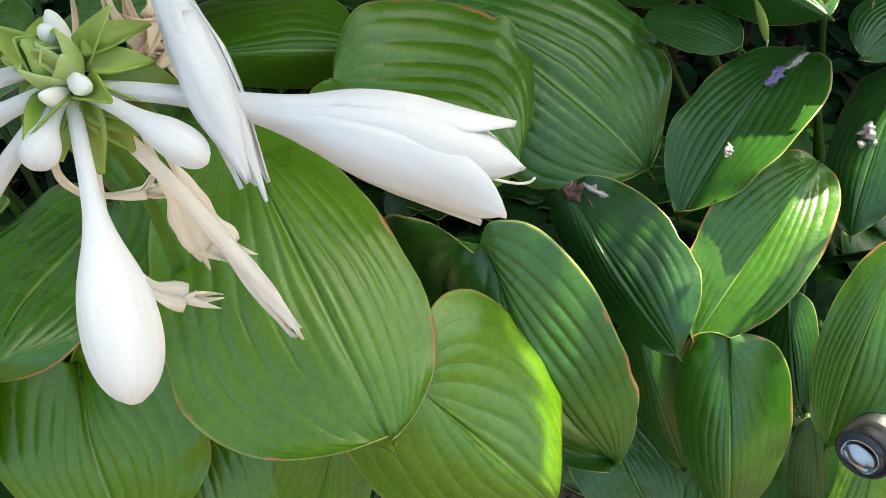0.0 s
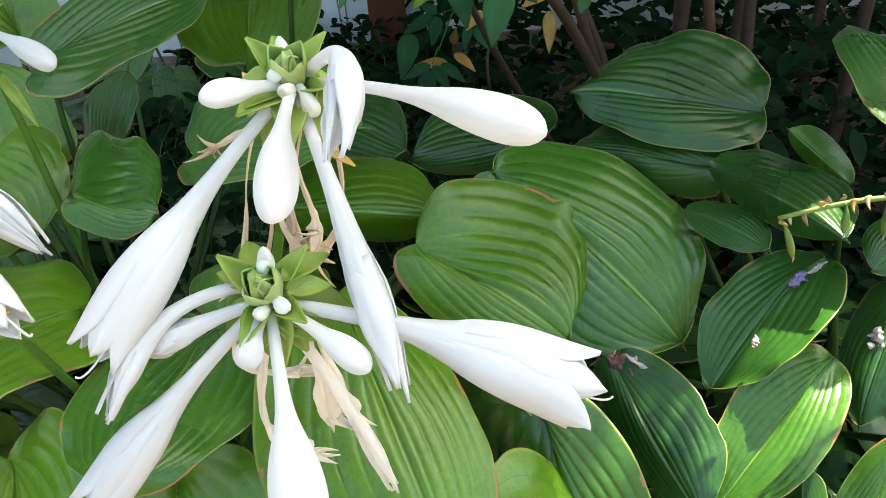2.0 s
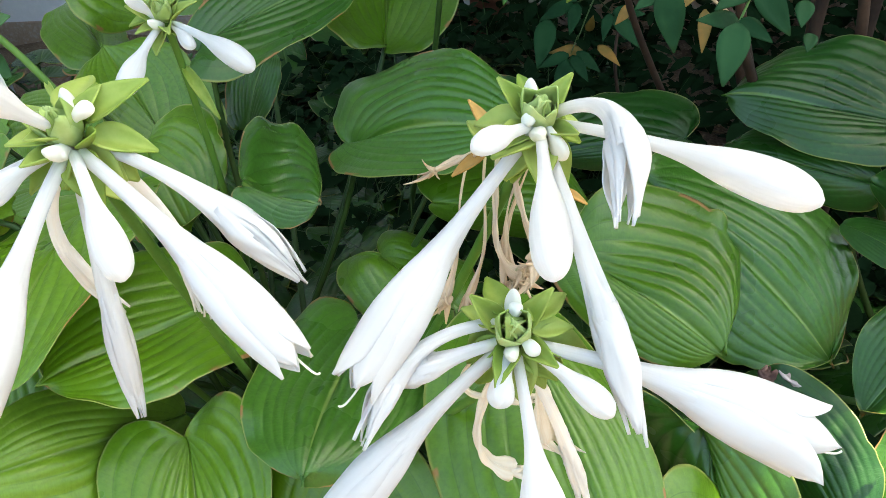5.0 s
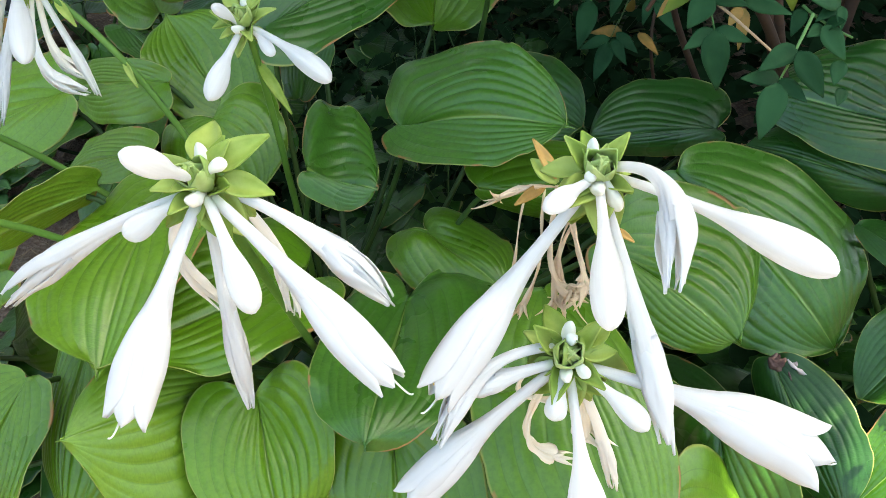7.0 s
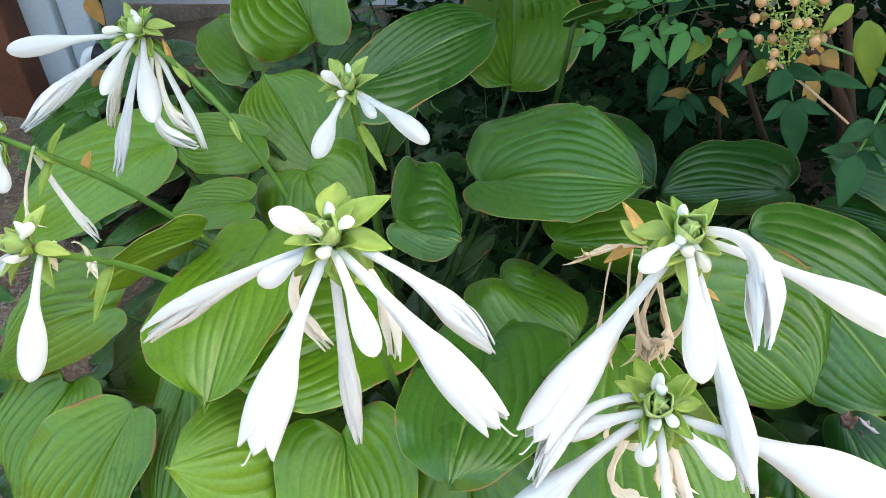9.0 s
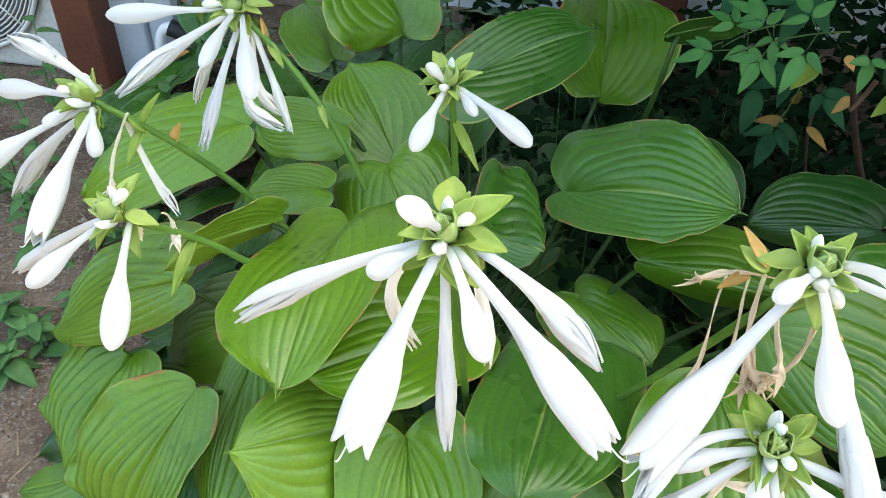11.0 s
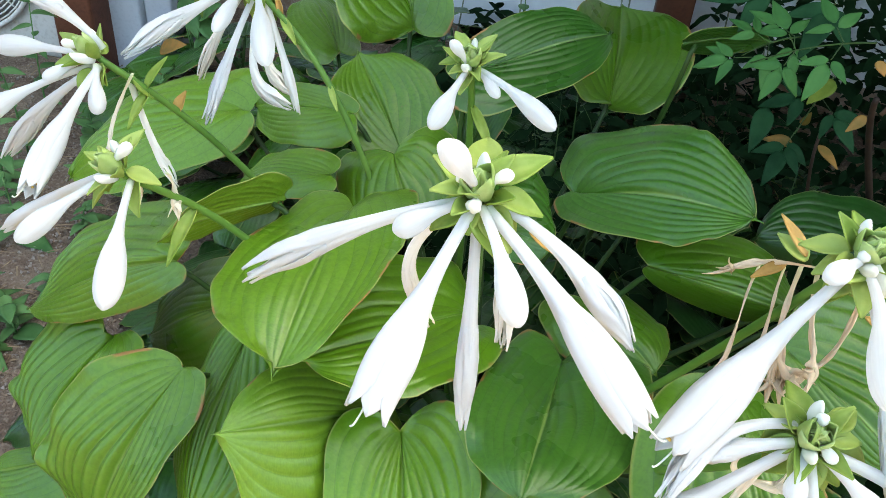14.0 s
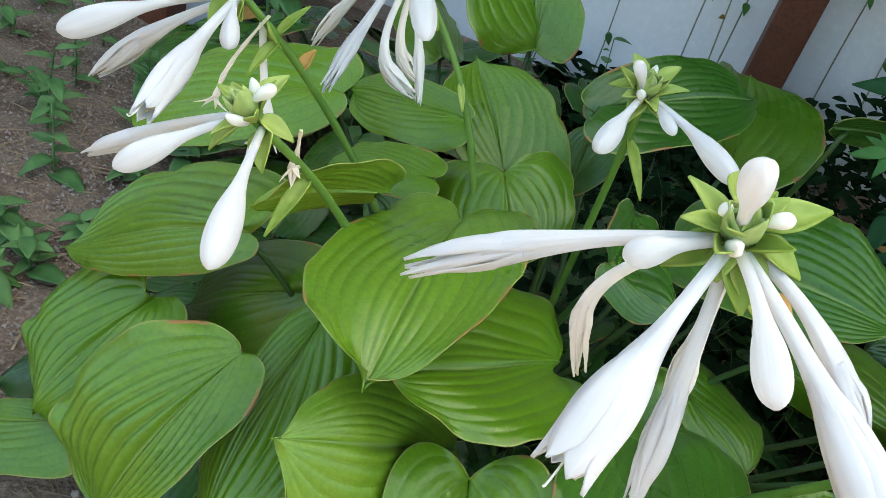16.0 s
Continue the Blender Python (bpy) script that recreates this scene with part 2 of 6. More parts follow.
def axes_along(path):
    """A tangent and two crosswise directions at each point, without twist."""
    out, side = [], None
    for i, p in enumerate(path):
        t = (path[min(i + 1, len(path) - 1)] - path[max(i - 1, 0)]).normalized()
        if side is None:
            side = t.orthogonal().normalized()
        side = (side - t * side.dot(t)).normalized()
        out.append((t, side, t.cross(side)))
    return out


def sweep(bm, path, radius, sides=10, uv=None, cap=True):
    """A tube along path; radius(s, angle) in metres."""
    n = len(path) - 1
    rings = []
    layer = bm.loops.layers.uv.verify()
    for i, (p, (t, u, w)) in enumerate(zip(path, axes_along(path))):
        ring = []
        for k in range(sides):
            a = 2 * math.pi * k / sides
            r = radius(i / n, a)
            ring.append(bm.verts.new(p + u * (r * math.cos(a)) + w * (r * math.sin(a))))
        rings.append(ring)
    for i in range(n):
        for k in range(sides):
            k2 = (k + 1) % sides
            f = bm.faces.new((rings[i][k], rings[i][k2], rings[i + 1][k2], rings[i + 1][k]))
            for lp, (s, c) in zip(f.loops, ((i, k), (i, k + 1), (i + 1, k + 1), (i + 1, k))):
                lp[layer].uv = (s / n, c / sides)
    if cap:
        for f, s in ((bm.faces.new(list(reversed(rings[0]))), 0.0), (bm.faces.new(rings[-1]), 1.0)):
            for lp in f.loops:
                lp[layer].uv = (s, 0.5)
    return rings


def tube(name, points, r0, r1, mat, parent=None, label="", n=14, sides=8):
    bm = bmesh.new()
    sweep(bm, bezier(points, n), lambda s, a: r0 + (r1 - r0) * s, sides)
    return part(name, bm, mat, parent, label)


def box(bm, lo, hi, bevel=0.0):
    vs = [bm.verts.new((x, y, z)) for x in (lo[0], hi[0]) for y in (lo[1], hi[1]) for z in (lo[2], hi[2])]
    fs = [bm.faces.new([vs[i] for i in q]) for q in ((0, 1, 3, 2), (4, 6, 7, 5), (0, 4, 5, 1), (2, 3, 7, 6), (0, 2, 6, 4), (1, 5, 7, 3))]
    if bevel:
        bmesh.ops.bevel(bm, geom=list({e for f in fs for e in f.edges}), offset=bevel, segments=2, profile=0.6, affect="EDGES")


def blade(bm, length, width, cup, bend, ns=10, nv=6, fat=0.6):
    """A pointed blade along +x from the origin, face up (+z); cup lifts the edges, bend lowers the tip."""
    layer = bm.loops.layers.uv.verify()
    rows = []
    for i in range(ns + 1):
        s = i / ns
        w = width * math.sin(math.pi * min(1, s ** fat * 0.93 + 0.05)) * (1 - 0.15 * s)
        rows.append([bm.verts.new((length * s, w * v * 0.5, cup * w * abs(v) ** 1.6 - bend * length * s * s)) for v in [2 * k / nv - 1 for k in range(nv + 1)]])
    for i in range(ns):
        for k in range(nv):
            f = bm.faces.new((rows[i][k], rows[i + 1][k], rows[i + 1][k + 1], rows[i][k + 1]))
            for lp, (a, c) in zip(f.loops, ((i, k), (i + 1, k), (i + 1, k + 1), (i, k + 1))):
                lp[layer].uv = (a / ns, 2 * c / nv - 1)


def thick(ob, t):
    m = ob.modifiers.new("thickness", "SOLIDIFY")
    m.thickness, m.offset = t, -1
    return ob


# ---- the hosta's parts ----


def leaf(plant, base, tip, left, right, mat, arch=0.06, droop=0.05, lobe=0.85, ribs=7, ruffle=0.5, blunt=0.25, pleat=0.165, root=None, detail=1.0, seed=0):
    """A ribbed heart-shaped leaf: from its stalk (base) to its tip, with the places of its widest left and right margins."""
    b, t, l, r = Vector(base), Vector(tip), Vector(left), Vector(right)
    length = (t - b).length
    ex = (t - b) / length
    across = l - r
    ey = (across - ex * across.dot(ex)).normalized()
    ez = ex.cross(ey)
    wl, wr = max(0.01, (l - b).dot(ey)), max(0.01, (b - r).dot(ey))
    hl, hr = (l - b).dot(ez), (r - b).dot(ez)
    rnd = random.Random(seed)
    ph = [rnd.uniform(0, 6.3) for _ in range(4)]
    bites = [(rnd.choice((-1, 1)), rnd.uniform(0.48, 0.90), rnd.uniform(0.02, 0.06), rnd.uniform(0.018, 0.04)) for _ in range(rnd.choice((0, 1, 1, 2, 3)))]
    ns, nv = int(40 * detail), 2 * int((ribs * 8) * detail)
    xl, xr = [min(0.56, max(0.16, (p - b).dot(ex) / length)) for p in (l, r)]
    bl, br = [0.20 * lobe * min(1.15, w / (0.36 * length)) for w in (wl, wr)]
    tip_x, tip_y = 0.90 + 0.06 * blunt, 0.46 + 0.55 * blunt

    def outline(s, a, xw, back):
        """Along and across, on the line that runs a share a of the way out to the margin: heart-shaped lobes, a shoulder, a drawn-out tip."""
        e = a ** 1.4
        if s < 0.5:
            t = 2 * s
            px = (0.0, 0.18 * (1 - e) - (1.3 * back + 0.03) * e, 0.34 * (1 - e) + (xw - 0.36 - 1.1 * back) * e, 0.55 * (1 - e) + xw * e)
            py = (0.0, 0.03 + 0.35 * a, 0.42 + 0.60 * a, 1.0)
        else:
            t = 2 * s - 1
            px = (0.55 * (1 - e) + xw * e, 0.76 * (1 - e) + (xw + 0.46 * (1 - xw)) * e, tip_x, 0.965)
            py = (1.0, 1.02 + 0.10 * blunt, tip_y, 0.0)
        q = 1 - t
        f = (q ** 3, 3 * q * q * t, 3 * q * t * t, t ** 3)
        return sum(u * v for u, v in zip(f, px)) + 0.035 * math.exp(-((a / 0.30) ** 2)) * s ** 5, sum(u * v for u, v in zip(f, py))

    bm = bmesh.new()
    layer = bm.loops.layers.uv.verify()
    grid, tint = [], {}
    for i in range(ns + 1):
        s = i / ns
        row = []
        for k in range(nv + 1):
            v = 2 * k / nv - 1
            a = abs(v)
            w, h, back, xw = (wl, hl, bl, xl) if v > 0 else (wr, hr, br, xr)
            x, y = outline(s, a, xw, back)
            across_share = a * y
            for side, at, deep, span in bites:
                if v * side > 0:
                    across_share -= deep * y * a ** 7 * math.exp(-(((s - at) / span) ** 2))
            z = arch * length * (4 * x * (1 - x) if x > 0 else 1.6 * x) - droop * length * max(0.0, x) ** 4
            z += (h - arch * length) * across_share ** 1.5
            aw = a + 0.03 * math.sin(math.pi * a) * math.sin((7 if v > 0 else 6) * a + ph[3]) + 0.012 * math.sin(math.pi * a) * math.sin(6 * s + ph[2])
            near = abs(ribs * aw - round(ribs * aw))
            tint[(i, k)] = aw if v > 0 else -aw
            rib = 1.1 * math.sin(math.pi * near) ** 0.5
            z += 1.28 * pleat * w * y / ribs * rib * (1 - 0.85 * a ** 4) * (1 - 0.95 * s ** 3) * min(1.0, 6 * s)
            z -= 0.045 * w * math.exp(-((a / 0.06) ** 2)) * math.sin(math.pi * min(1, s + 0.05))
            z += 0.10 * w * back / 0.2 * math.sin(math.pi * min(1.0, across_share)) * math.exp(-(((x + 0.02) / 0.16) ** 2))
            z += ruffle * 0.075 * w * a ** 4 * (math.sin(9 * s * 2 + ph[0] + v) + 0.6 * math.sin(17 * s * 2 + ph[1]))
            z += 0.085 * w * math.sin(5 * s + ph[2]) * math.sin(2.5 * v + ph[3]) + 0.032 * w * math.sin(9 * s + ph[0]) * math.sin(4 * v + ph[1])
            jag = 1 + 0.012 * ruffle * a ** 8 * math.sin(26 * s + ph[1]) + 0.008 * ruffle * a ** 8 * math.sin(47 * s + ph[2])
            row.append(bm.verts.new(b + ex * (x * length) + ey * ((1 if v > 0 else -1) * w * across_share * jag) + ez * z))
        grid.append(row)
    for i in range(ns):
        for k in range(nv):
            f = bm.faces.new((grid[i][k], grid[i + 1][k], grid[i + 1][k + 1], grid[i][k + 1]))
            for lp, (p, c) in zip(f.loops, ((i, k), (i + 1, k), (i + 1, k + 1), (i, k + 1))):
                lp[layer].uv = (p / ns, tint[(p, c)])
    bmesh.ops.remove_doubles(bm, verts=[v for v in grid[0]] + [v for v in grid[-1]], dist=0.00001)
    ob = thick(part("leaf", bm, mat, plant), 0.0007)
    c = Vector(root) if root else plant.matrix_world.translation + Vector((rnd.uniform(-0.05, 0.05), rnd.uniform(-0.04, 0.04), 0.0))
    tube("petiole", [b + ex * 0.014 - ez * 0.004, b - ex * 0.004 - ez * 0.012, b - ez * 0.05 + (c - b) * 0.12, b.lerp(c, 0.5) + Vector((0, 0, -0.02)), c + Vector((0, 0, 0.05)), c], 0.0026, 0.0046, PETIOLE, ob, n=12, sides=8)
    return ob


def bract(stalk, at, way, length, width, mat=None, cup=0.35, bend=0.1, up=(0, -0.5, 0.9)):
    """A boat-shaped leaflet of the stalk, from at along way."""
    bm = bmesh.new()
    blade(bm, length * 1.06, width * 0.84, cup, bend, 10, 6, 0.75)
    ex = Vector(way).normalized()
    ey = Vector(up).cross(ex)
    ey = ey.normalized() if ey.length > 1e-4 else ex.orthogonal().normalized()
    m = Matrix((ex, ey, ex.cross(ey))).transposed().to_4x4()
    bmesh.ops.transform(bm, matrix=Matrix.Translation(at) @ m, verts=bm.verts)
    return thick(part("bract", bm, mat or BRACT, stalk), 0.0008)


HEADS = {}


def rooted(stalk, base):
    """The flower's foot, drawn in among the bracts of the head."""
    b, c = Vector(base), HEADS[stalk.name][0]
    d = (b - c).length
    return b if d < 0.011 else b.lerp(c, min(0.6, (d - 0.009) / d))


def collar(stalk, base, tip):
    """The green bract under the foot of a flower."""
    b = rooted(stalk, base)
    c, ax = HEADS[stalk.name]
    d = (Vector(tip) - b).normalized()
    n = ax - d * ax.dot(d)
    n = n.normalized() if n.length > 0.1 else d.orthogonal().normalized()
    size = 0.022 + 0.006 * math.sin(base[0] * 911 + tip[2] * 577)
    bract(stalk, b - d * 0.004 - n * 0.0036, (d - n * 0.22).normalized(), size, size * 0.80, cup=0.30, bend=0.10, up=n)


def flower_path(base, tip, lift):
    b, t = Vector(base), Vector(tip)
    d = t - b
    up = Vector((0, 0, 1)) - d.normalized() * d.normalized().z
    up = up.normalized() if up.length > 0.05 else Vector((0, 0, 0))
    return [b, b + d * 0.33 + up * (lift * d.length), b + d * 0.7 + up * (lift * 0.6 * d.length), t]


def bud(stalk, base, tip, fat=0.011, lift=0.06, tubular=0.0030, mat=None, belly=0.74):
    """A closed bud: a slim tube that swells into a club with six soft ribs."""
    fat *= 0.80
    path = bezier(flower_path(rooted(stalk, base), tip, lift), 40)
    turn = (base[0] * 37 + base[1] * 53 + tip[2] * 91) % 1.0

    def radius(s, a):
        grow = 1 / (1 + math.exp(-(s - belly + 0.17) * 15))
        r = tubular * (0.85 + 0.3 * s) + (fat - tubular) * grow
        r *= max(0.03, 1 - max(0.0, (s - belly) / (1.0 - belly)) ** 2.6) ** 0.55
        r *= 1 + 0.055 * grow * math.cos(3 * a + 0.5) + 0.022 * grow * math.cos(6 * a + 2 * turn) + 0.05 * grow * ((a * 3 / (2 * math.pi) + 0.3 * s + turn) % 1.0 - 0.5)
        return r

    bm = bmesh.new()
    sweep(bm, path, radius, 36)
    if mat is None and fat > 0.0055:
        collar(stalk, base, tip)
    return part("bud", bm, mat or WHITE, stalk)


def bloom(stalk, base, tip, fat=0.013, lift=0.05, spread=0.5, seed=0, stamens=True):
    """An opened trumpet: a slim tube, six pointed tepals, the style and stamens."""
    fat *= 0.90
    rnd = random.Random(seed)
    path = bezier(flower_path(rooted(stalk, base), tip, lift), 30)
    cut = 17

    def neck(s):
        grow = 1 / (1 + math.exp(-(s - 0.53) * 12))
        return 0.0031 + 0.0008 * s + (fat - 0.0034) * grow * (1 - (0.66 - 0.40 * spread) * max(0.0, (s - 0.72) / 0.28) ** 1.6)

    bm = bmesh.new()
    sweep(bm, path[: cut + 1], lambda s, a: neck(s * cut / 30) * (1 + 0.055 * math.cos(6 * a) * s) * (1 - 0.10 * max(0.0, (s - 0.80) / 0.20) ** 2), 24, cap=False)
    flower = part("flower", bm, WHITE, stalk)
    collar(stalk, base, tip)
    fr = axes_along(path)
    for k in range(6):
        bm = bmesh.new()
        layer = bm.loops.layers.uv.verify()
        inner = k % 2
        a0 = 2 * math.pi * k / 6 + 0.3
        wide = (0.78 if inner else 0.70) * rnd.uniform(0.94, 1.06)
        reach = rnd.uniform(0.955, 1.025)
        flare = spread * rnd.uniform(0.3, 1.5)
        grid = []
        for i in range(23):
            q = i / 22
            j = cut - 5 + q * (35 - cut) * reach
            j0 = min(int(j), 29)
            p = path[j0].lerp(path[j0 + 1], j - j0)
            t, u, w = fr[min(j0, 29)]
            s = j / 30
            on = min(1.0, q / 0.30)
            on = on * on * (3 - 2 * on)
            r = neck(s) * (1 - 0.075 * inner * on) * (0.90 + 0.12 * on)
            r += flare * 0.005 * max(0.0, (q - 0.6) / 0.4) ** 2.0 + 0.0002 * on * math.sin(9 * q + 2 * k)
            half = 1.10 * wide * (1 - max(0.0, (q - (0.84 - 0.14 * spread)) / (0.16 + 0.14 * spread)) ** 1.7) + 0.03
            row = []
            for c in range(11):
                v = 2 * c / 10 - 1
                a = a0 + v * half
                rr = r * (1 + on * (0.035 * math.cos(v * math.pi * 0.9) - 0.02 * v * v)) + 0.0005 * (1 - abs(v)) ** 2 * min(1, 3 * q) + 0.00015 * on * math.sin(7 * v + 5 * q + k)
                row.append(bm.verts.new(p + (u * math.cos(a) + w * math.sin(a)) * rr))
            grid.append(row)
        for i in range(22):
            for c in range(10):
                f = bm.faces.new((grid[i][c], grid[i][c + 1], grid[i + 1][c + 1], grid[i + 1][c]))
                for lp, (x, y) in zip(f.loops, ((i, c), (i, c + 1), (i + 1, c + 1), (i + 1, c))):
                    lp[layer].uv = (0.4 + 0.6 * x / 22, k / 6 + y / 60)
        thick(part("tepal", bm, WHITE, flower), 0.0005)
    if stamens:
        # the style curls out past the tepals; the stamens stay within
        t, u, w = fr[29]
        end, off = path[-1], (u * math.cos(seed) + w * math.sin(seed)) * 0.003
        tube("style", [path[16], path[24] + off, end + t * 0.003 + off, end + t * 0.010 + off + Vector((0, 0, 0.003)), end + t * 0.013 + off + Vector((0, 0, 0.009))], 0.0006, 0.0005, BUDPALE, flower, n=14, sides=6)
        for k in range(3):
            a = rnd.uniform(0, 6.3)
            p = path[28] + (u * math.cos(a) + w * math.sin(a)) * 0.004
            tube("stamen", [path[16], path[23].lerp(p, 0.5), p], 0.0005, 0.0005, WHITE, flower, n=8, sides=5)
            bm = bmesh.new()
            bmesh.ops.create_icosphere(bm, subdivisions=1, radius=0.0011, matrix=Matrix.Translation(p))
            part("anther", bm, ANTHER, flower)
    return flower


def faded(stalk, base, tip, fat=0.0075, lift=0.06, mat=None, seed=0, bow=None, tips=6):
    """A spent flower: a collapsed creased tube that ends in limp pointed tepals."""
    fat *= 0.84
    rnd = random.Random(seed)
    pts = flower_path(rooted(stalk, base), tip, lift)
    if bow:
        pts[1] = Vector(bow)
        pts[2] = Vector(bow).lerp(Vector(tip), 0.45)
    path = bezier(pts, 32)
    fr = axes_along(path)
    ph = rnd.uniform(0, 6.3)

    def radius(s, a):
        g = 1 / (1 + math.exp(-(s - 0.48) * 9))
        r = 0.0028 + (fat - 0.0028) * g * (1 - 0.40 * max(0, (s - 0.62) / 0.38) ** 1.3)
        squash = 1 - 0.30 * g * math.cos(2 * (a - ph) + 1.2 * s)
        fold = abs(math.sin(2.5 * a + 1.5 * s + ph))
        crease = 1 + g * (0.34 * (fold ** 0.6 - 0.7) + 0.08 * math.cos(9 * a - 5 * s))
        return r * squash * crease

    cut = 22
    bm = bmesh.new()
    sweep(bm, path[: cut + 1], lambda s, a: radius(s * cut / 32, a) * (1 - 0.14 * max(0.0, (s - 0.84) / 0.16)), 40, cap=False)
    flower = part("flower", bm, mat or FADED, stalk)
    collar(stalk, base, tip)
    for k in range(tips):
        bm = bmesh.new()
        layer = bm.loops.layers.uv.verify()
        a0 = 2 * math.pi * k / tips + ph
        reach, flare, curl = rnd.uniform(0.88, 1.02), rnd.uniform(-0.3, 0.4), rnd.uniform(-0.8, 0.8)
        start = cut - rnd.uniform(3.5, 7.0)
        grid = []
        for i in range(17):
            q = i / 16
            x = start + q * (32 - start) * reach
            x0 = min(int(x), 31)
            p = path[x0].lerp(path[x0 + 1], x - x0)
            t, u, w = fr[x0]
            on = min(1.0, q / 0.25)
            half = 0.95 - 0.33 * on - 0.46 * max(0.0, (q - 0.55) / 0.45) ** 1.5
            row = []
            for c in range(9):
                v = 2 * c / 8 - 1
                a = a0 + v * half + curl * q * q
                keel = 0.0016 * on * (1 - abs(v)) ** 1.4 * (1 - 0.6 * q)
                wrinkle = 0.0004 * on * math.sin(6 * v + 9 * q + k)
                rr = radius(min(1.0, x / 32), a0) * (0.86 + 0.10 * on) * (1 - 0.60 * max(0.0, (q - 0.45) / 0.55) ** 1.3)
                rr += keel + wrinkle + flare * 0.008 * max(0.0, q - 0.45) ** 2 / 0.3
                row.append(bm.verts.new(p + (u * math.cos(a) + w * math.sin(a)) * rr))
            grid.append(row)
        for i in range(16):
            for c in range(8):
                f = bm.faces.new((grid[i][c], grid[i][c + 1], grid[i + 1][c + 1], grid[i + 1][c]))
                for lp, (x, y) in zip(f.loops, ((i, c), (i, c + 1), (i + 1, c + 1), (i + 1, c))):
                    lp[layer].uv = (0.5 + 0.5 * x / 16, k / tips + y / 50)
        thick(part("tepal", bm, mat or FADED, flower), 0.0005)
    return flower


def withered(stalk, points, fat=0.004, seed=0, mat=None):
    """A dead flower: a limp crumpled brown strip that ends in a ragged tuft."""
    rnd = random.Random(seed)
    path = bezier(points, 24)
    ph = rnd.uniform(0, 6.3)

    def radius(s, a):
        g = 0.35 + 0.65 * max(0, (s - 0.35) / 0.65)
        wave = 1 + 0.14 * math.sin(17 * s + ph) + 0.10 * math.sin(29 * s)
        flat = abs(math.cos(a - ph - 3 * s))
        return max(0.0005, 1.0 * fat * g * wave * (0.14 + 0.86 * flat ** 1.5) * (1 + 0.12 * math.cos(7 * a + 5 * s)))

    bm = bmesh.new()
    sweep(bm, path, radius, 24)
    flower = part("withered_flower", bm, mat or TAN, stalk)
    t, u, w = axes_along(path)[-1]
    for k in range(5):
        a = rnd.uniform(0, 6.3)
        side = u * math.cos(a) + w * math.sin(a)
        bm = bmesh.new()
        blade(bm, rnd.uniform(0.009, 0.018), 0.005, rnd.uniform(-0.8, 0.9), rnd.uniform(-0.9, 0.9), 8, 4)
        ex = (t + side * rnd.uniform(0.3, 1.1)).normalized()
        ey = side.cross(ex).normalized()
        bmesh.ops.transform(bm, matrix=Matrix.Translation(path[-2]) @ Matrix((ex, ey, ex.cross(ey))).transposed().to_4x4(), verts=bm.verts)
        thick(part("shrivelled_tepal", bm, mat or TAN, flower), 0.0005)
    return flower


def stalk(label, centre, axis, route, seed=0, scale=0.85, open_bracts=3, group="flower stalks of the hosta"):
    """A flower stalk: the stem down to the crown and the tuft of bracts and young buds at its head."""
    rnd = random.Random(seed)
    c, ax = Vector(centre), Vector(axis).normalized()
    ob = empty("flower_stalk", route[-1], label, "flower stalk", group)
    HEADS[ob.name] = (c - ax * 0.006, ax)
    tube("stem", [c - ax * 0.004, c - ax * 0.03, *route], 0.0029, 0.0038, SCAPE, ob, n=30, sides=10)
    u = ax.orthogonal().normalized()
    w = ax.cross(u)
    rings = ((3, 0.0018, 0.002, 0.012, 1.15, 0.15, -0.55), (5, 0.0048, -0.001, 0.016, 1.25, 0.42, -0.75), (6, 0.0082, -0.005, 0.019, 1.12, 0.75, -0.60), (open_bracts + 1, 0.0095, -0.008, 0.025, 0.56, 1.2, 0.0))
    for ring, (n, rad, rise, size, wide, lean, bend) in enumerate(rings):
        for k in range(n):
            a = 2 * math.pi * (k + 0.37 * ring) / n + rnd.uniform(-0.25, 0.25)
            side = u * math.cos(a) + w * math.sin(a)
            at = c + side * rad * scale + ax * rise * scale
            way = (ax + side * lean * rnd.uniform(0.85, 1.2)).normalized()
            L = size * scale * rnd.uniform(0.9, 1.12)
            if ring == 3:
                bract(ob, at - way * 0.003, way, L * 1.1, L * wide * 1.15, None, 0.40, rnd.uniform(-0.2, 0.3), up=ax - side * 0.3)
            elif ring == 2 and k % 3 == 0:
                bm = bmesh.new()
                sweep(bm, bezier([at - way * 0.004, at + way * L * 0.5 + side * 0.002, at + way * L * 0.9 + ax * 0.002], 12),
                      lambda s, g: max(0.0003, L * 0.24 * math.sin(math.pi * min(1, s * 0.80 + 0.17)) ** 0.75 * (1 + 0.10 * math.cos(3 * g + k))), 14)
                part("young_bud", bm, BUDPALE, ob)
            else:
                bract(ob, at - way * 0.003, way, L, L * wide, SCALE, 0.50, bend * rnd.uniform(0.8, 1.15), up=ax * 0.5 - side)
    return ob

# ---- the place ----
# ground: one sheet, with small unevenness near the plants
bm = bmesh.new()
layer = bm.loops.layers.uv.verify()
xs = [-400, -60, -12, -5, *[-3 + 0.08 * i for i in range(64)], 5, 12, 60, 400]
ys = [-400, -60, -12, -4, *[-1.2 + 0.08 * i for i in range(43)], 5, 12, 60, 400]
rows = [[bm.verts.new((x, y, 0.028 * (noise.noise((x * 3.1, y * 3.1, 0.3)) + 0.5 * noise.noise((x * 9.0, y * 9.0, 2.0))) if abs(x) < 4 and abs(y) < 4 else 0.0)) for x in xs] for y in ys]
for j in range(len(ys) - 1):
    for i in range(len(xs) - 1):
        bm.faces.new((rows[j][i], rows[j][i + 1], rows[j + 1][i + 1], rows[j + 1][i]))
ground = tagged(part("ground", bm, SOIL), "bare sandy brown garden soil with pebbles", "ground", kind="structure")

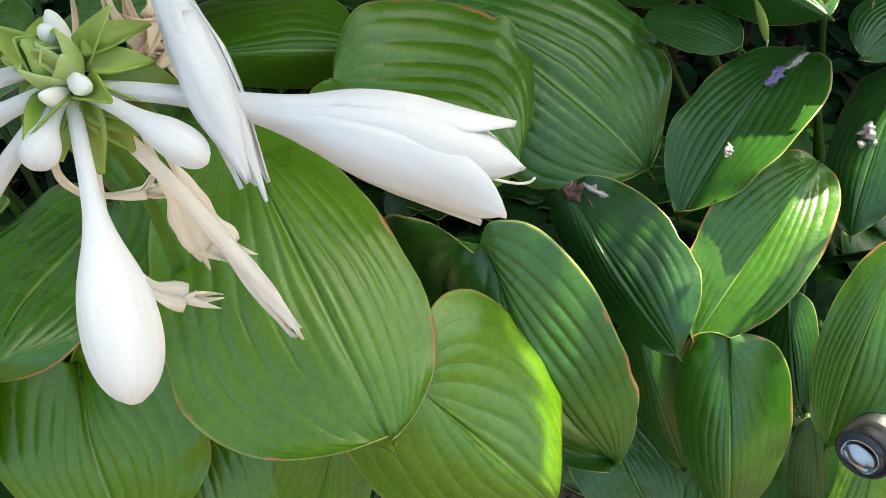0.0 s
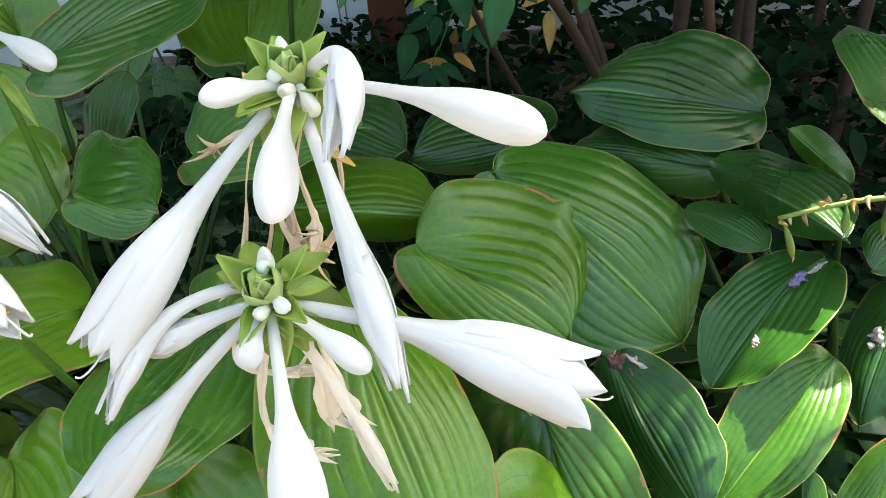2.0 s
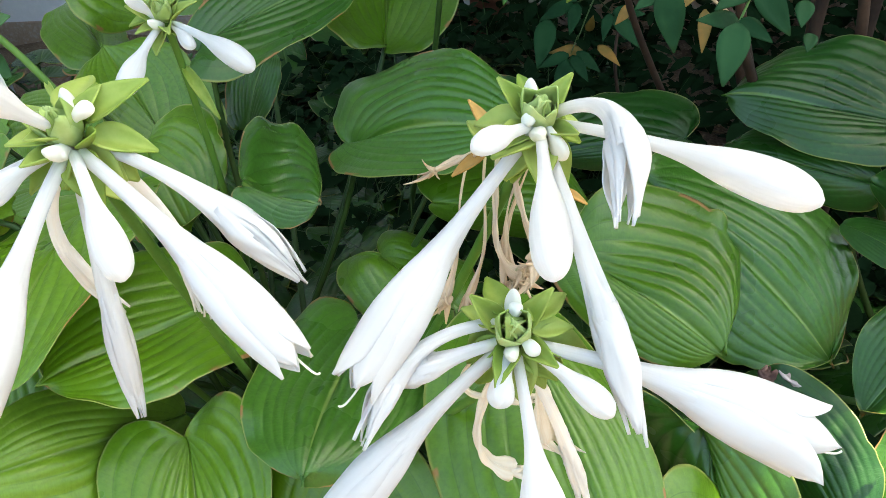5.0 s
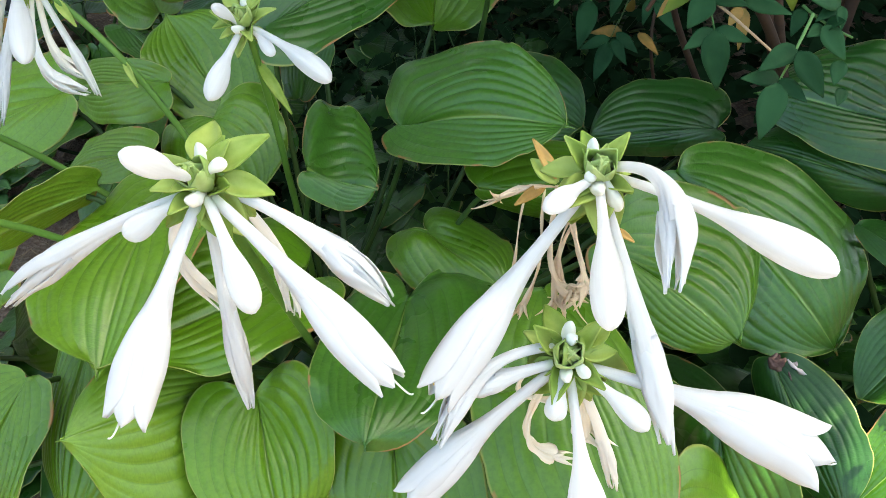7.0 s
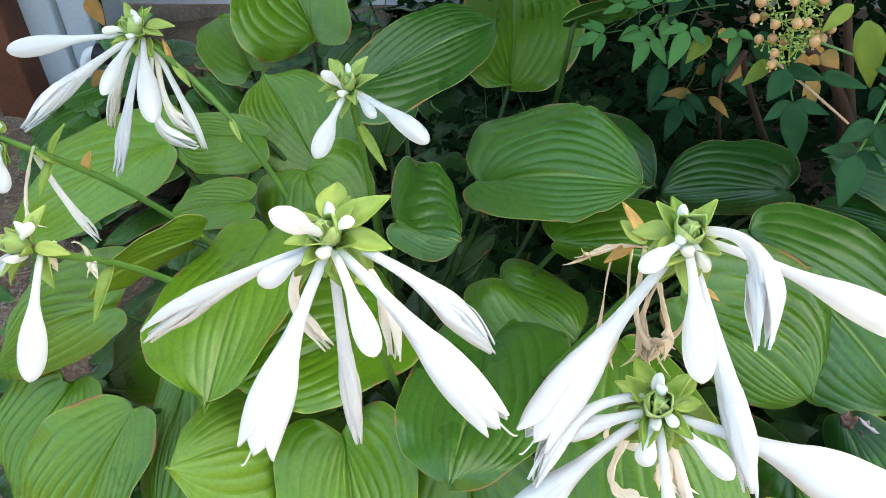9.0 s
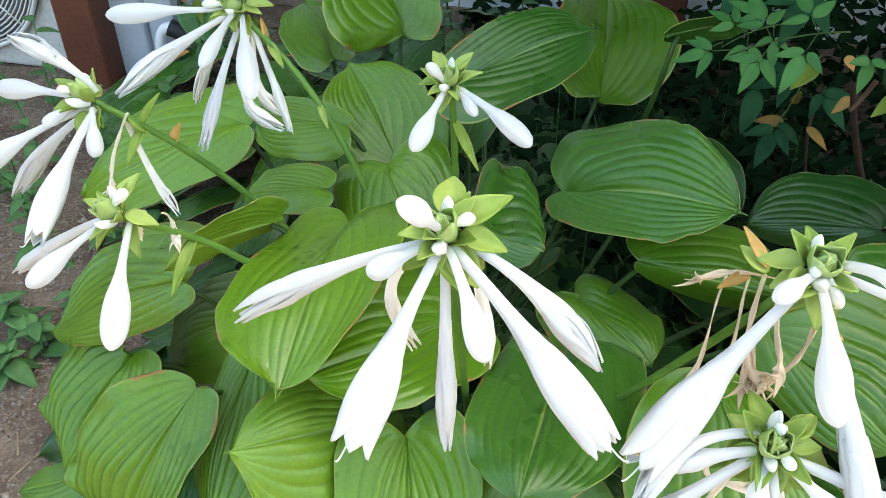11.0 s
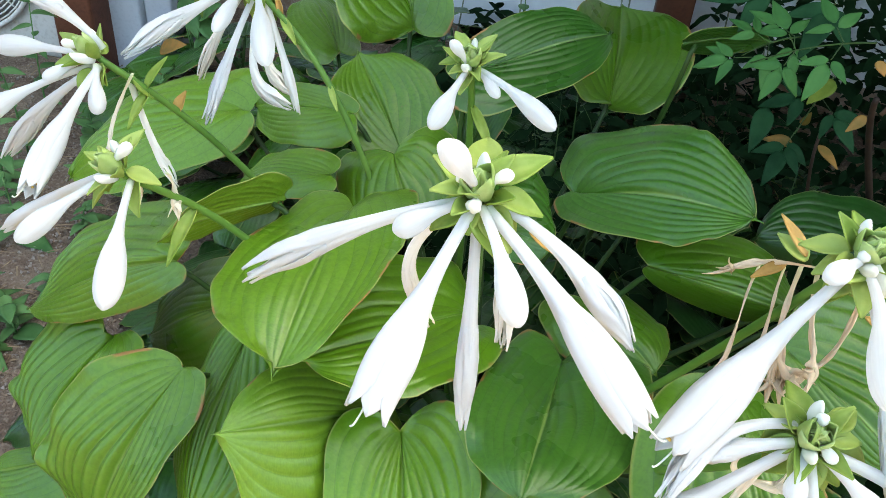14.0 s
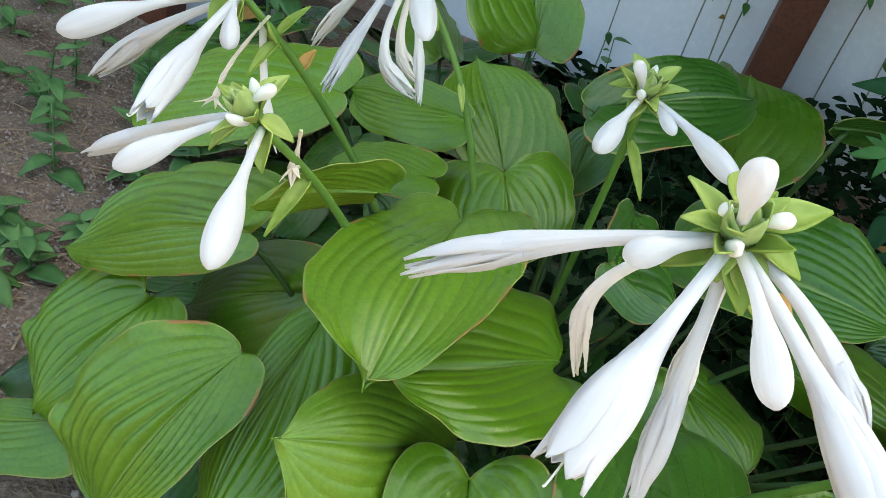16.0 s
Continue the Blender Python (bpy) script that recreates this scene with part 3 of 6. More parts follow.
# house wall behind the bed
bm = bmesh.new()
box(bm, (-7.0, 2.0, 0.05), (6.5, 2.198, 2.398))
wall = tagged(part("wall_north", bm, PLASTER), "pale grey rough plaster house wall", "wall", kind="structure")
flat_shade(wall)
bm = bmesh.new()
box(bm, (-7.0, 1.99, -0.1), (6.5, 2.19, 0.05))
plinth = tagged(part("wall_plinth", bm, PLINTH), "stained brown plinth along the house wall", "plinth", kind="structure")
flat_shade(plinth)


def post(x, y, w, label):
    bm = bmesh.new()
    box(bm, (x - w / 2, y - w / 2, -0.05), (x + w / 2, y + w / 2, 2.4), 0.006)
    ob = tagged(part("post", bm, POST), label, "post", "brown pergola posts")
    return ob


post(-1.385, 1.44, 0.095, "dark brown painted wooden post beside the outdoor unit")
post(-0.125, 1.93, 0.088, "dark brown painted wooden post in front of the plaster wall")

# unseen porch roof, added on the posts to keep the sun off the bed
bm = bmesh.new()
box(bm, (-7.0, 0.98, 2.40), (0.955, 2.2, 2.52), 0.01)
roof_added = tagged(part("shade_roof", bm, POST), "unseen flat dark brown wooden roof on posts, added for shade", "roof", kind="structure")

# added unseen walls: close the yard behind and beside the camera, cut low light
for name, lo, hi in (("wall_south", (-7.2, -8.2, -0.1), (6.7, -8.0, 1.6)), ("wall_west", (-7.2, -8.0, -0.1), (-7.0, 2.2, 1.6)), ("wall_east", (6.5, -8.0, -0.1), (6.7, 2.2, 1.6))):
    bm = bmesh.new()
    box(bm, lo, hi)
    flat_shade(tagged(part(name, bm, UNSEEN_WALL), "plain dark wall, added unseen to cut low light", "wall", kind="structure"))

# ---- the hostas ----
main_plant = empty("hosta_plant", (-0.36, 0.62, 0.0), "large clump of glossy ribbed green hosta leaves on bare soil", "hosta")
right_plant = empty("hosta_plant", (0.36, 0.60, 0.0), "smaller hosta clump with narrow dark ribbed leaves", "hosta")
leaf(main_plant, (-0.462, 0.540, 0.386), (-0.456, 0.326, 0.378), (-0.396, 0.488, 0.410), (-0.539, 0.418, 0.385), LEAF_GREEN, arch=0.05, lobe=1.0, seed=2)
leaf(main_plant, (-0.265, 0.671, 0.370), (-0.095, 0.596, 0.428), (-0.199, 0.725, 0.440), (-0.184, 0.573, 0.395), LEAF_MID, arch=0.05, lobe=0.8, pleat=0.2, seed=3)
leaf(main_plant, (-0.336, 0.555, 0.395), (-0.271, 0.556, 0.375), (-0.324, 0.662, 0.400), (-0.311, 0.536, 0.365), LEAF_MID, blunt=0.45, arch=0.02, lobe=0.8, seed=4)
leaf(main_plant, (-0.341, 0.510, 0.309), (-0.451, 0.373, 0.345), (-0.369, 0.353, 0.335), (-0.435, 0.518, 0.355), LEAF_BRIGHT, blunt=0.32, arch=0.05, droop=0.02, seed=5)
leaf(main_plant, (-0.243, 0.513, 0.279), (-0.256, 0.319, 0.307), (-0.159, 0.463, 0.290), (-0.313, 0.410, 0.305), LEAF_MID, blunt=0.36, arch=0.06, lobe=1.4, seed=6)
leaf(main_plant, (-0.232, 0.599, 0.285), (-0.150, 0.533, 0.270), (-0.144, 0.593, 0.280), (-0.238, 0.538, 0.260), LEAF_GREEN, blunt=0.27, arch=0.05, lobe=1.4, pleat=0.14, seed=7)
leaf(main_plant, (-0.369, 0.396, 0.262), (-0.333, 0.304, 0.190), (-0.294, 0.362, 0.282), (-0.418, 0.334, 0.255), LEAF_BRIGHT, blunt=0.45, arch=0.08, pleat=0.32, seed=8)
leaf(main_plant, (-0.393, 0.444, 0.235), (-0.496, 0.310, 0.309), (-0.402, 0.304, 0.200), (-0.474, 0.395, 0.315), LEAF_YELLOW, arch=0.06, lobe=0.5, blunt=0.00, seed=9)
leaf(main_plant, (-0.536, 0.457, 0.290), (-0.540, 0.306, 0.170), (-0.465, 0.368, 0.240), (-0.578, 0.403, 0.235), LEAF_BRIGHT, arch=0.08, lobe=0.6, pleat=0.36, seed=10)
leaf(main_plant, (-0.569, 0.390, 0.285), (-0.622, 0.284, 0.150), (-0.550, 0.324, 0.250), (-0.681, 0.337, 0.235), LEAF_GREEN, arch=0.1, ruffle=1.0, lobe=0.25, pleat=0.42, seed=11)
leaf(main_plant, (-0.718, 0.487, 0.200), (-0.764, 0.382, 0.100), (-0.662, 0.382, 0.140), (-0.844, 0.447, 0.120), LEAF_BRIGHT, arch=0.07, ruffle=0.8, lobe=0.9, pleat=0.38, seed=12)
leaf(main_plant, (-0.633, 0.500, 0.310), (-0.841, 0.502, 0.196), (-0.720, 0.475, 0.230), (-0.779, 0.601, 0.270), LEAF_GREEN, arch=0.05, pleat=0.34, seed=13)
leaf(main_plant, (-0.575, 0.521, 0.260), (-0.715, 0.535, 0.160), (-0.610, 0.496, 0.170), (-0.664, 0.590, 0.235), LEAF_GREEN, arch=0.05, seed=14)
leaf(main_plant, (-0.529, 0.532, 0.390), (-0.611, 0.436, 0.385), (-0.544, 0.489, 0.430), (-0.576, 0.516, 0.360), LEAF_YELLOW, arch=0.02, lobe=0.2, seed=15)
leaf(main_plant, (-0.514, 0.616, 0.370), (-0.639, 0.648, 0.320), (-0.555, 0.601, 0.340), (-0.590, 0.668, 0.360), LEAF_BRIGHT, arch=0.05, seed=16)
leaf(main_plant, (-0.458, 0.658, 0.385), (-0.410, 0.588, 0.330), (-0.390, 0.674, 0.393), (-0.539, 0.670, 0.368), LEAF_GREEN, arch=0.03, lobe=0.8, blunt=0.36, seed=17)
leaf(main_plant, (-0.466, 0.718, 0.355), (-0.552, 0.814, 0.430), (-0.549, 0.728, 0.390), (-0.421, 0.764, 0.400), LEAF_GREEN, arch=0.06, lobe=0.7, seed=18)
leaf(main_plant, (-0.520, 0.704, 0.400), (-0.686, 0.787, 0.345), (-0.587, 0.695, 0.350), (-0.608, 0.758, 0.400), LEAF_BRIGHT, arch=0.05, seed=19)
leaf(main_plant, (-0.401, 0.708, 0.460), (-0.255, 0.830, 0.499), (-0.349, 0.804, 0.510), (-0.314, 0.700, 0.460), LEAF_MID, blunt=0.27, arch=0.04, seed=20)
leaf(main_plant, (-0.243, 0.853, 0.392), (-0.250, 1.026, 0.470), (-0.303, 0.810, 0.450), (-0.155, 0.924, 0.450), LEAF_GREEN, blunt=0.32, arch=0.03, lobe=0.25, seed=21)
leaf(main_plant, (-0.504, 0.896, 0.433), (-0.548, 0.949, 0.530), (-0.581, 0.824, 0.470), (-0.460, 0.920, 0.470), LEAF_GREEN, blunt=0.32, arch=0.03, lobe=0.4, seed=22)
leaf(main_plant, (-0.626, 0.959, 0.360), (-0.715, 1.079, 0.400), (-0.711, 0.976, 0.370), (-0.652, 1.073, 0.380), LEAF_GREEN, arch=0.04, seed=23)
leaf(main_plant, (-0.701, 0.794, 0.330), (-0.964, 0.756, 0.200), (-0.787, 0.721, 0.250), (-0.855, 0.858, 0.310), LEAF_BRIGHT, arch=0.05, seed=24)
leaf(main_plant, (-0.181, 0.806, 0.500), (-0.084, 0.868, 0.500), (-0.122, 0.860, 0.480), (-0.147, 0.820, 0.520), LEAF_COOL_SHADED, arch=0.02, lobe=0.2, detail=0.7, root=(-0.26, 0.98, 0.0), seed=25)
leaf(main_plant, (-0.246, 0.377, 0.250), (-0.230, 0.300, 0.150), (-0.162, 0.338, 0.230), (-0.308, 0.354, 0.245), LEAF_BRIGHT, blunt=0.36, arch=0.06, seed=26)
leaf(main_plant, (-0.118, 0.457, 0.350), (-0.040, 0.256, 0.265), (-0.015, 0.343, 0.300), (-0.164, 0.319, 0.290), LEAF_GREEN, blunt=0.45, arch=0.06, lobe=0.25, pleat=0.18, seed=27)
leaf(main_plant, (-0.025, 0.299, 0.260), (0.043, 0.270, 0.165), (0.042, 0.358, 0.240), (-0.055, 0.277, 0.190), LEAF_GREEN, blunt=0.36, arch=0.07, pleat=0.18, seed=28)
leaf(main_plant, (0.024, 0.385, 0.285), (0.088, 0.308, 0.130), (0.097, 0.344, 0.232), (-0.034, 0.433, 0.190), LEAF_MID, arch=0.05, pleat=0.28, lobe=0.8, seed=29)
leaf(main_plant, (-0.058, 0.529, 0.340), (0.063, 0.463, 0.280), (0.068, 0.583, 0.345), (-0.031, 0.474, 0.290), LEAF_GREEN, blunt=0.41, arch=0.06, lobe=0.65, pleat=0.2, seed=30)
leaf(main_plant, (0.015, 0.622, 0.355), (0.172, 0.488, 0.245), (0.187, 0.604, 0.320), (0.042, 0.509, 0.270), LEAF_MID, blunt=0.27, arch=0.05, lobe=0.4, seed=31)
leaf(main_plant, (-0.179, 0.600, 0.345), (-0.027, 0.590, 0.330), (-0.090, 0.665, 0.360), (-0.096, 0.606, 0.300), LEAF_GREEN, arch=0.04, pleat=0.18, seed=32)
leaf(main_plant, (-0.184, 0.392, 0.220), (-0.168, 0.296, 0.120), (-0.124, 0.333, 0.170), (-0.228, 0.363, 0.170), LEAF_GREEN, arch=0.05, seed=33)
leaf(main_plant, (-0.083, 0.330, 0.200), (-0.128, 0.300, 0.100), (-0.075, 0.303, 0.150), (-0.143, 0.324, 0.150), LEAF_GREEN, arch=0.05, detail=0.7, seed=34)
leaf(main_plant, (-0.720, 0.396, 0.100), (-0.843, 0.380, 0.050), (-0.746, 0.345, 0.060), (-0.797, 0.407, 0.080), LEAF_GREEN, arch=0.05, seed=35)
leaf(main_plant, (0.080, 0.739, 0.330), (-0.065, 0.723, 0.325), (0.033, 0.720, 0.305), (0.019, 0.798, 0.360), LEAF_COOL_SHADED, arch=0.05, pleat=0.18, seed=36)
leaf(main_plant, (-0.172, 0.829, 0.330), (-0.065, 0.738, 0.330), (-0.112, 0.852, 0.360), (-0.150, 0.740, 0.300), LEAF_COOL_SHADED, arch=0.05, seed=37)
leaf(main_plant, (-0.401, 0.790, 0.331), (-0.373, 0.840, 0.409), (-0.429, 0.830, 0.369), (-0.359, 0.800, 0.379), LEAF_MID, blunt=0.3, arch=0.04, lobe=0.4, seed=61)
leaf(main_plant, (-0.400, 0.900, 0.375), (-0.366, 0.950, 0.425), (-0.421, 0.930, 0.406), (-0.365, 0.910, 0.397), LEAF_MID, blunt=0.2, arch=0.04, lobe=0.4, seed=62)
leaf(right_plant, (0.096, 0.472, 0.255), (0.137, 0.337, 0.204), (0.161, 0.390, 0.250), (0.089, 0.432, 0.215), LEAF_COOL_SHADED, blunt=0.14, arch=0.04, lobe=0.12, pleat=0.15, seed=38)
leaf(right_plant, (0.258, 0.427, 0.275), (0.149, 0.352, 0.200), (0.220, 0.353, 0.240), (0.187, 0.420, 0.265), LEAF_MID, blunt=0.14, arch=0.05, lobe=0.12, pleat=0.15, seed=39)
leaf(right_plant, (0.270, 0.491, 0.325), (0.160, 0.432, 0.245), (0.226, 0.412, 0.305), (0.195, 0.500, 0.300), LEAF_COOL_SHADED, blunt=0.14, arch=0.05, lobe=0.12, pleat=0.15, seed=40)
leaf(right_plant, (0.172, 0.345, 0.210), (0.157, 0.276, 0.100), (0.211, 0.321, 0.160), (0.140, 0.345, 0.160), LEAF_MID, blunt=0.14, arch=0.06, lobe=0.08, pleat=0.15, seed=41)
leaf(right_plant, (0.231, 0.384, 0.200), (0.222, 0.331, 0.140), (0.242, 0.357, 0.180), (0.207, 0.385, 0.160), LEAF_COOL_SHADED, blunt=0.14, arch=0.05, lobe=0.08, seed=42)
leaf(right_plant, (0.278, 0.353, 0.260), (0.225, 0.302, 0.130), (0.273, 0.293, 0.200), (0.233, 0.345, 0.200), LEAF_MID, blunt=0.14, arch=0.06, pleat=0.15, lobe=0.08, seed=43)
leaf(right_plant, (0.324, 0.454, 0.320), (0.263, 0.387, 0.238), (0.299, 0.394, 0.270), (0.283, 0.462, 0.280), LEAF_COOL_SHADED, blunt=0.14, arch=0.05, pleat=0.15, lobe=0.08, seed=44)
leaf(right_plant, (0.121, 0.370, 0.200), (0.152, 0.337, 0.070), (0.164, 0.363, 0.140), (0.112, 0.376, 0.150), LEAF_COOL_SHADED, blunt=0.14, arch=0.05, lobe=0.08, seed=45)
leaf(right_plant, (0.090, 0.390, 0.120), (0.129, 0.308, 0.040), (0.147, 0.357, 0.080), (0.070, 0.341, 0.080), LEAF_COOL_SHADED, blunt=0.14, lobe=0.1, arch=0.05, detail=0.8, seed=46)
leaf(right_plant, (0.229, 0.324, 0.140), (0.230, 0.284, 0.050), (0.249, 0.305, 0.090), (0.214, 0.312, 0.090), LEAF_COOL_SHADED, blunt=0.14, lobe=0.1, arch=0.05, detail=0.8, seed=47)
leaf(right_plant, (0.272, 0.314, 0.130), (0.240, 0.268, 0.060), (0.282, 0.285, 0.090), (0.236, 0.303, 0.090), LEAF_GREEN, arch=0.05, detail=0.8, seed=48)
leaf(right_plant, (0.272, 0.652, 0.383), (0.100, 0.709, 0.396), (0.195, 0.624, 0.365), (0.233, 0.747, 0.430), LEAF_COOL_SHADED, blunt=0.14, arch=0.04, lobe=0.12, pleat=0.15, seed=49)
leaf(right_plant, (0.225, 0.615, 0.345), (0.095, 0.697, 0.340), (0.187, 0.627, 0.315), (0.173, 0.693, 0.365), LEAF_COOL_SHADED, blunt=0.14, arch=0.05, lobe=0.08, pleat=0.15, seed=50)
leaf(right_plant, (0.210, 0.601, 0.355), (0.256, 0.445, 0.374), (0.285, 0.566, 0.370), (0.239, 0.525, 0.345), LEAF_COOL_SHADED, blunt=0.14, arch=0.03, lobe=0.15, seed=51)
leaf(right_plant, (0.314, 0.554, 0.355), (0.267, 0.588, 0.395), (0.290, 0.585, 0.360), (0.299, 0.595, 0.390), LEAF_MID, arch=0.02, lobe=0.2, detail=0.7, seed=52)
leaf(right_plant, (0.185, 0.583, 0.325), (0.230, 0.501, 0.330), (0.233, 0.544, 0.340), (0.197, 0.529, 0.320), LEAF_COOL_SHADED, blunt=0.14, arch=0.03, lobe=0.08, detail=0.8, seed=53)
leaf(right_plant, (0.346, 0.487, 0.360), (0.291, 0.460, 0.330), (0.319, 0.449, 0.330), (0.302, 0.493, 0.350), LEAF_COOL_SHADED, blunt=0.14, arch=0.04, lobe=0.08, detail=0.8, seed=54)
leaf(right_plant, (0.353, 0.491, 0.420), (0.346, 0.673, 0.460), (0.297, 0.508, 0.440), (0.407, 0.641, 0.450), LEAF_COOL_SHADED, blunt=0.14, arch=0.03, lobe=0.08, pleat=0.15, detail=0.8, seed=55)
stalk_a = stalk("upright hosta flower stalk with white trumpets, buds and wilted flowers", (-0.309, 0.284, 0.587), (-0.050, -0.450, 0.850), [(-0.310, 0.360, 0.400), (-0.330, 0.500, 0.200), (-0.340, 0.580, 0.000)], seed=3)
faded(stalk_a, (-0.321, 0.283, 0.574), (-0.441, 0.273, 0.504), fat=0.0098, mat=WHITE, lift=0.07, seed=1)
bud(stalk_a, (-0.319, 0.279, 0.576), (-0.349, 0.266, 0.562), fat=0.0085, belly=0.70, lift=0.05)
bud(stalk_a, (-0.311, 0.278, 0.593), (-0.321, 0.243, 0.631), fat=0.0084, belly=0.62, lift=0.0)
bloom(stalk_a, (-0.312, 0.275, 0.573), (-0.340, 0.194, 0.501), fat=0.0145, lift=0.05, seed=4)
faded(stalk_a, (-0.308, 0.280, 0.566), (-0.298, 0.244, 0.452), fat=0.0085, mat=WHITE, lift=0.04, seed=5)
bud(stalk_a, (-0.304, 0.276, 0.577), (-0.274, 0.229, 0.547), fat=0.0095, lift=0.10, belly=0.72)
bloom(stalk_a, (-0.300, 0.278, 0.575), (-0.206, 0.217, 0.509), fat=0.0135, lift=0.06, spread=0.25, seed=7)
faded(stalk_a, (-0.285, 0.292, 0.569), (-0.213, 0.275, 0.509), fat=0.0098, mat=WHITE, lift=0.14, seed=8)
faded(stalk_a, (-0.317, 0.296, 0.567), (-0.338, 0.327, 0.447), fat=0.0056, mat=FADED, bow=(-0.366, 0.314, 0.520), seed=9)
faded(stalk_a, (-0.297, 0.304, 0.567), (-0.288, 0.318, 0.450), fat=0.0075, mat=FADED, bow=(-0.292, 0.335, 0.510), seed=10)
bud(stalk_a, (-0.306, 0.283, 0.590), (-0.292, 0.282, 0.600), fat=0.0044, tubular=0.0022, belly=0.66, mat=BUDPALE)
bud(stalk_a, (-0.309, 0.280, 0.585), (-0.309, 0.271, 0.580), fat=0.0042, tubular=0.0022, belly=0.66, mat=BUDPALE)
bud(stalk_a, (-0.313, 0.283, 0.589), (-0.321, 0.282, 0.594), fat=0.0040, tubular=0.0022, belly=0.66, mat=BUDPALE)
bract(stalk_a, (-0.309, 0.292, 0.590), (-0.005, 0.039, 0.007), 0.036, 0.023, cup=0.30, bend=0.10)
bract(stalk_a, (-0.306, 0.290, 0.588), (0.011, 0.009, 0.015), 0.019, 0.012, cup=0.30, bend=0.10)
bract(stalk_a, (-0.302, 0.291, 0.588), (0.027, 0.013, 0.016), 0.031, 0.020, cup=0.30, bend=0.10)
bract(stalk_a, (-0.315, 0.285, 0.584), (-0.019, -0.008, 0.002), 0.019, 0.012, cup=0.30, bend=0.10)
bract(stalk_a, (-0.310, 0.283, 0.580), (0.000, -0.016, -0.013), 0.018, 0.012, cup=0.30, bend=0.10)
bract(stalk_a, (-0.304, 0.285, 0.580), (0.018, -0.003, -0.018), 0.023, 0.015, cup=0.30, bend=0.10)
bract(stalk_a, (-0.301, 0.287, 0.583), (0.029, 0.006, -0.010), 0.028, 0.018, cup=0.30, bend=0.10)
bract(stalk_a, (-0.280, 0.294, 0.560), (0.017, 0.005, -0.014), 0.022, 0.008, BRACT_DRY, cup=0.30, bend=0.10)
stalk_c = stalk("hosta flower stalk with white trumpets, buds and brown withered flowers", (-0.116, 0.256, 0.494), (-0.020, -0.500, 0.800), [(-0.120, 0.320, 0.360), (-0.200, 0.480, 0.200), (-0.300, 0.580, 0.000)], seed=5)
faded(stalk_c, (-0.128, 0.268, 0.494), (-0.186, 0.220, 0.457), fat=0.0075, mat=WHITE, bow=(-0.164, 0.254, 0.496), seed=11)
faded(stalk_c, (-0.128, 0.254, 0.485), (-0.175, 0.245, 0.471), fat=0.009, mat=WHITE, lift=0.05, seed=12)
bud(stalk_c, (-0.118, 0.249, 0.485), (-0.124, 0.226, 0.475), fat=0.0075, lift=0.05, belly=0.7)
bloom(stalk_c, (-0.125, 0.253, 0.480), (-0.205, 0.217, 0.406), fat=0.0135, lift=0.05, seed=13)
bud(stalk_c, (-0.114, 0.247, 0.481), (-0.100, 0.170, 0.421), fat=0.0150, lift=0.02, belly=0.70)
bud(stalk_c, (-0.108, 0.252, 0.484), (-0.072, 0.230, 0.465), fat=0.0082, lift=0.06, belly=0.70)
faded(stalk_c, (-0.113, 0.258, 0.476), (-0.074, 0.272, 0.339), fat=0.0058, lift=0.05, seed=14)
bloom(stalk_c, (-0.105, 0.255, 0.483), (0.026, 0.240, 0.432), fat=0.0205, lift=0.08, spread=0.9, seed=15)
withered(stalk_c, [(-0.126, 0.271, 0.474), (-0.152, 0.271, 0.446), (-0.144, 0.273, 0.430), (-0.113, 0.275, 0.430)], fat=0.004, seed=16)
withered(stalk_c, [(-0.116, 0.271, 0.474), (-0.142, 0.273, 0.411), (-0.141, 0.270, 0.388), (-0.116, 0.274, 0.373)], fat=0.006, seed=17)
withered(stalk_c, [(-0.104, 0.268, 0.479), (-0.103, 0.271, 0.433), (-0.101, 0.271, 0.401)], fat=0.0065, seed=18)
withered(stalk_c, [(-0.104, 0.270, 0.479), (-0.099, 0.279, 0.427), (-0.092, 0.280, 0.395)], fat=0.006, seed=19)
bud(stalk_c, (-0.116, 0.257, 0.498), (-0.114, 0.257, 0.509), fat=0.0040, tubular=0.0022, belly=0.66, mat=BUDPALE)
bud(stalk_c, (-0.114, 0.254, 0.493), (-0.105, 0.244, 0.490), fat=0.0042, tubular=0.002, belly=0.6, mat=BUDPALE)
bract(stalk_c, (-0.119, 0.263, 0.496), (-0.010, 0.025, 0.008), 0.025, 0.016, cup=0.30, bend=0.10)
bract(stalk_c, (-0.122, 0.261, 0.493), (-0.019, 0.010, 0.004), 0.020, 0.013, cup=0.30, bend=0.10)
bract(stalk_c, (-0.122, 0.257, 0.488), (-0.018, -0.001, -0.014), 0.021, 0.013, cup=0.30, bend=0.10)
bract(stalk_c, (-0.109, 0.262, 0.495), (0.020, 0.020, 0.002), 0.026, 0.016, cup=0.30, bend=0.10)
bract(stalk_c, (-0.106, 0.258, 0.488), (0.030, 0.008, -0.017), 0.032, 0.021, cup=0.30, bend=0.10)
bract(stalk_c, (-0.109, 0.260, 0.491), (0.023, 0.005, -0.002), 0.021, 0.014, cup=0.30, bend=0.10)
bract(stalk_c, (-0.112, 0.255, 0.485), (0.012, -0.007, -0.022), 0.024, 0.015, cup=0.30, bend=0.10)
bract(stalk_c, (-0.118, 0.256, 0.486), (-0.005, -0.012, -0.012), 0.016, 0.010, cup=0.30, bend=0.10)
stalk_e = stalk("tall hosta flower stalk with wide white bud and dry bracts", (-0.102, 0.327, 0.567), (0.050, -0.500, 0.800), [(-0.113, 0.341, 0.539), (-0.150, 0.420, 0.360), (-0.240, 0.550, 0.120), (-0.300, 0.600, 0.000)], seed=8)
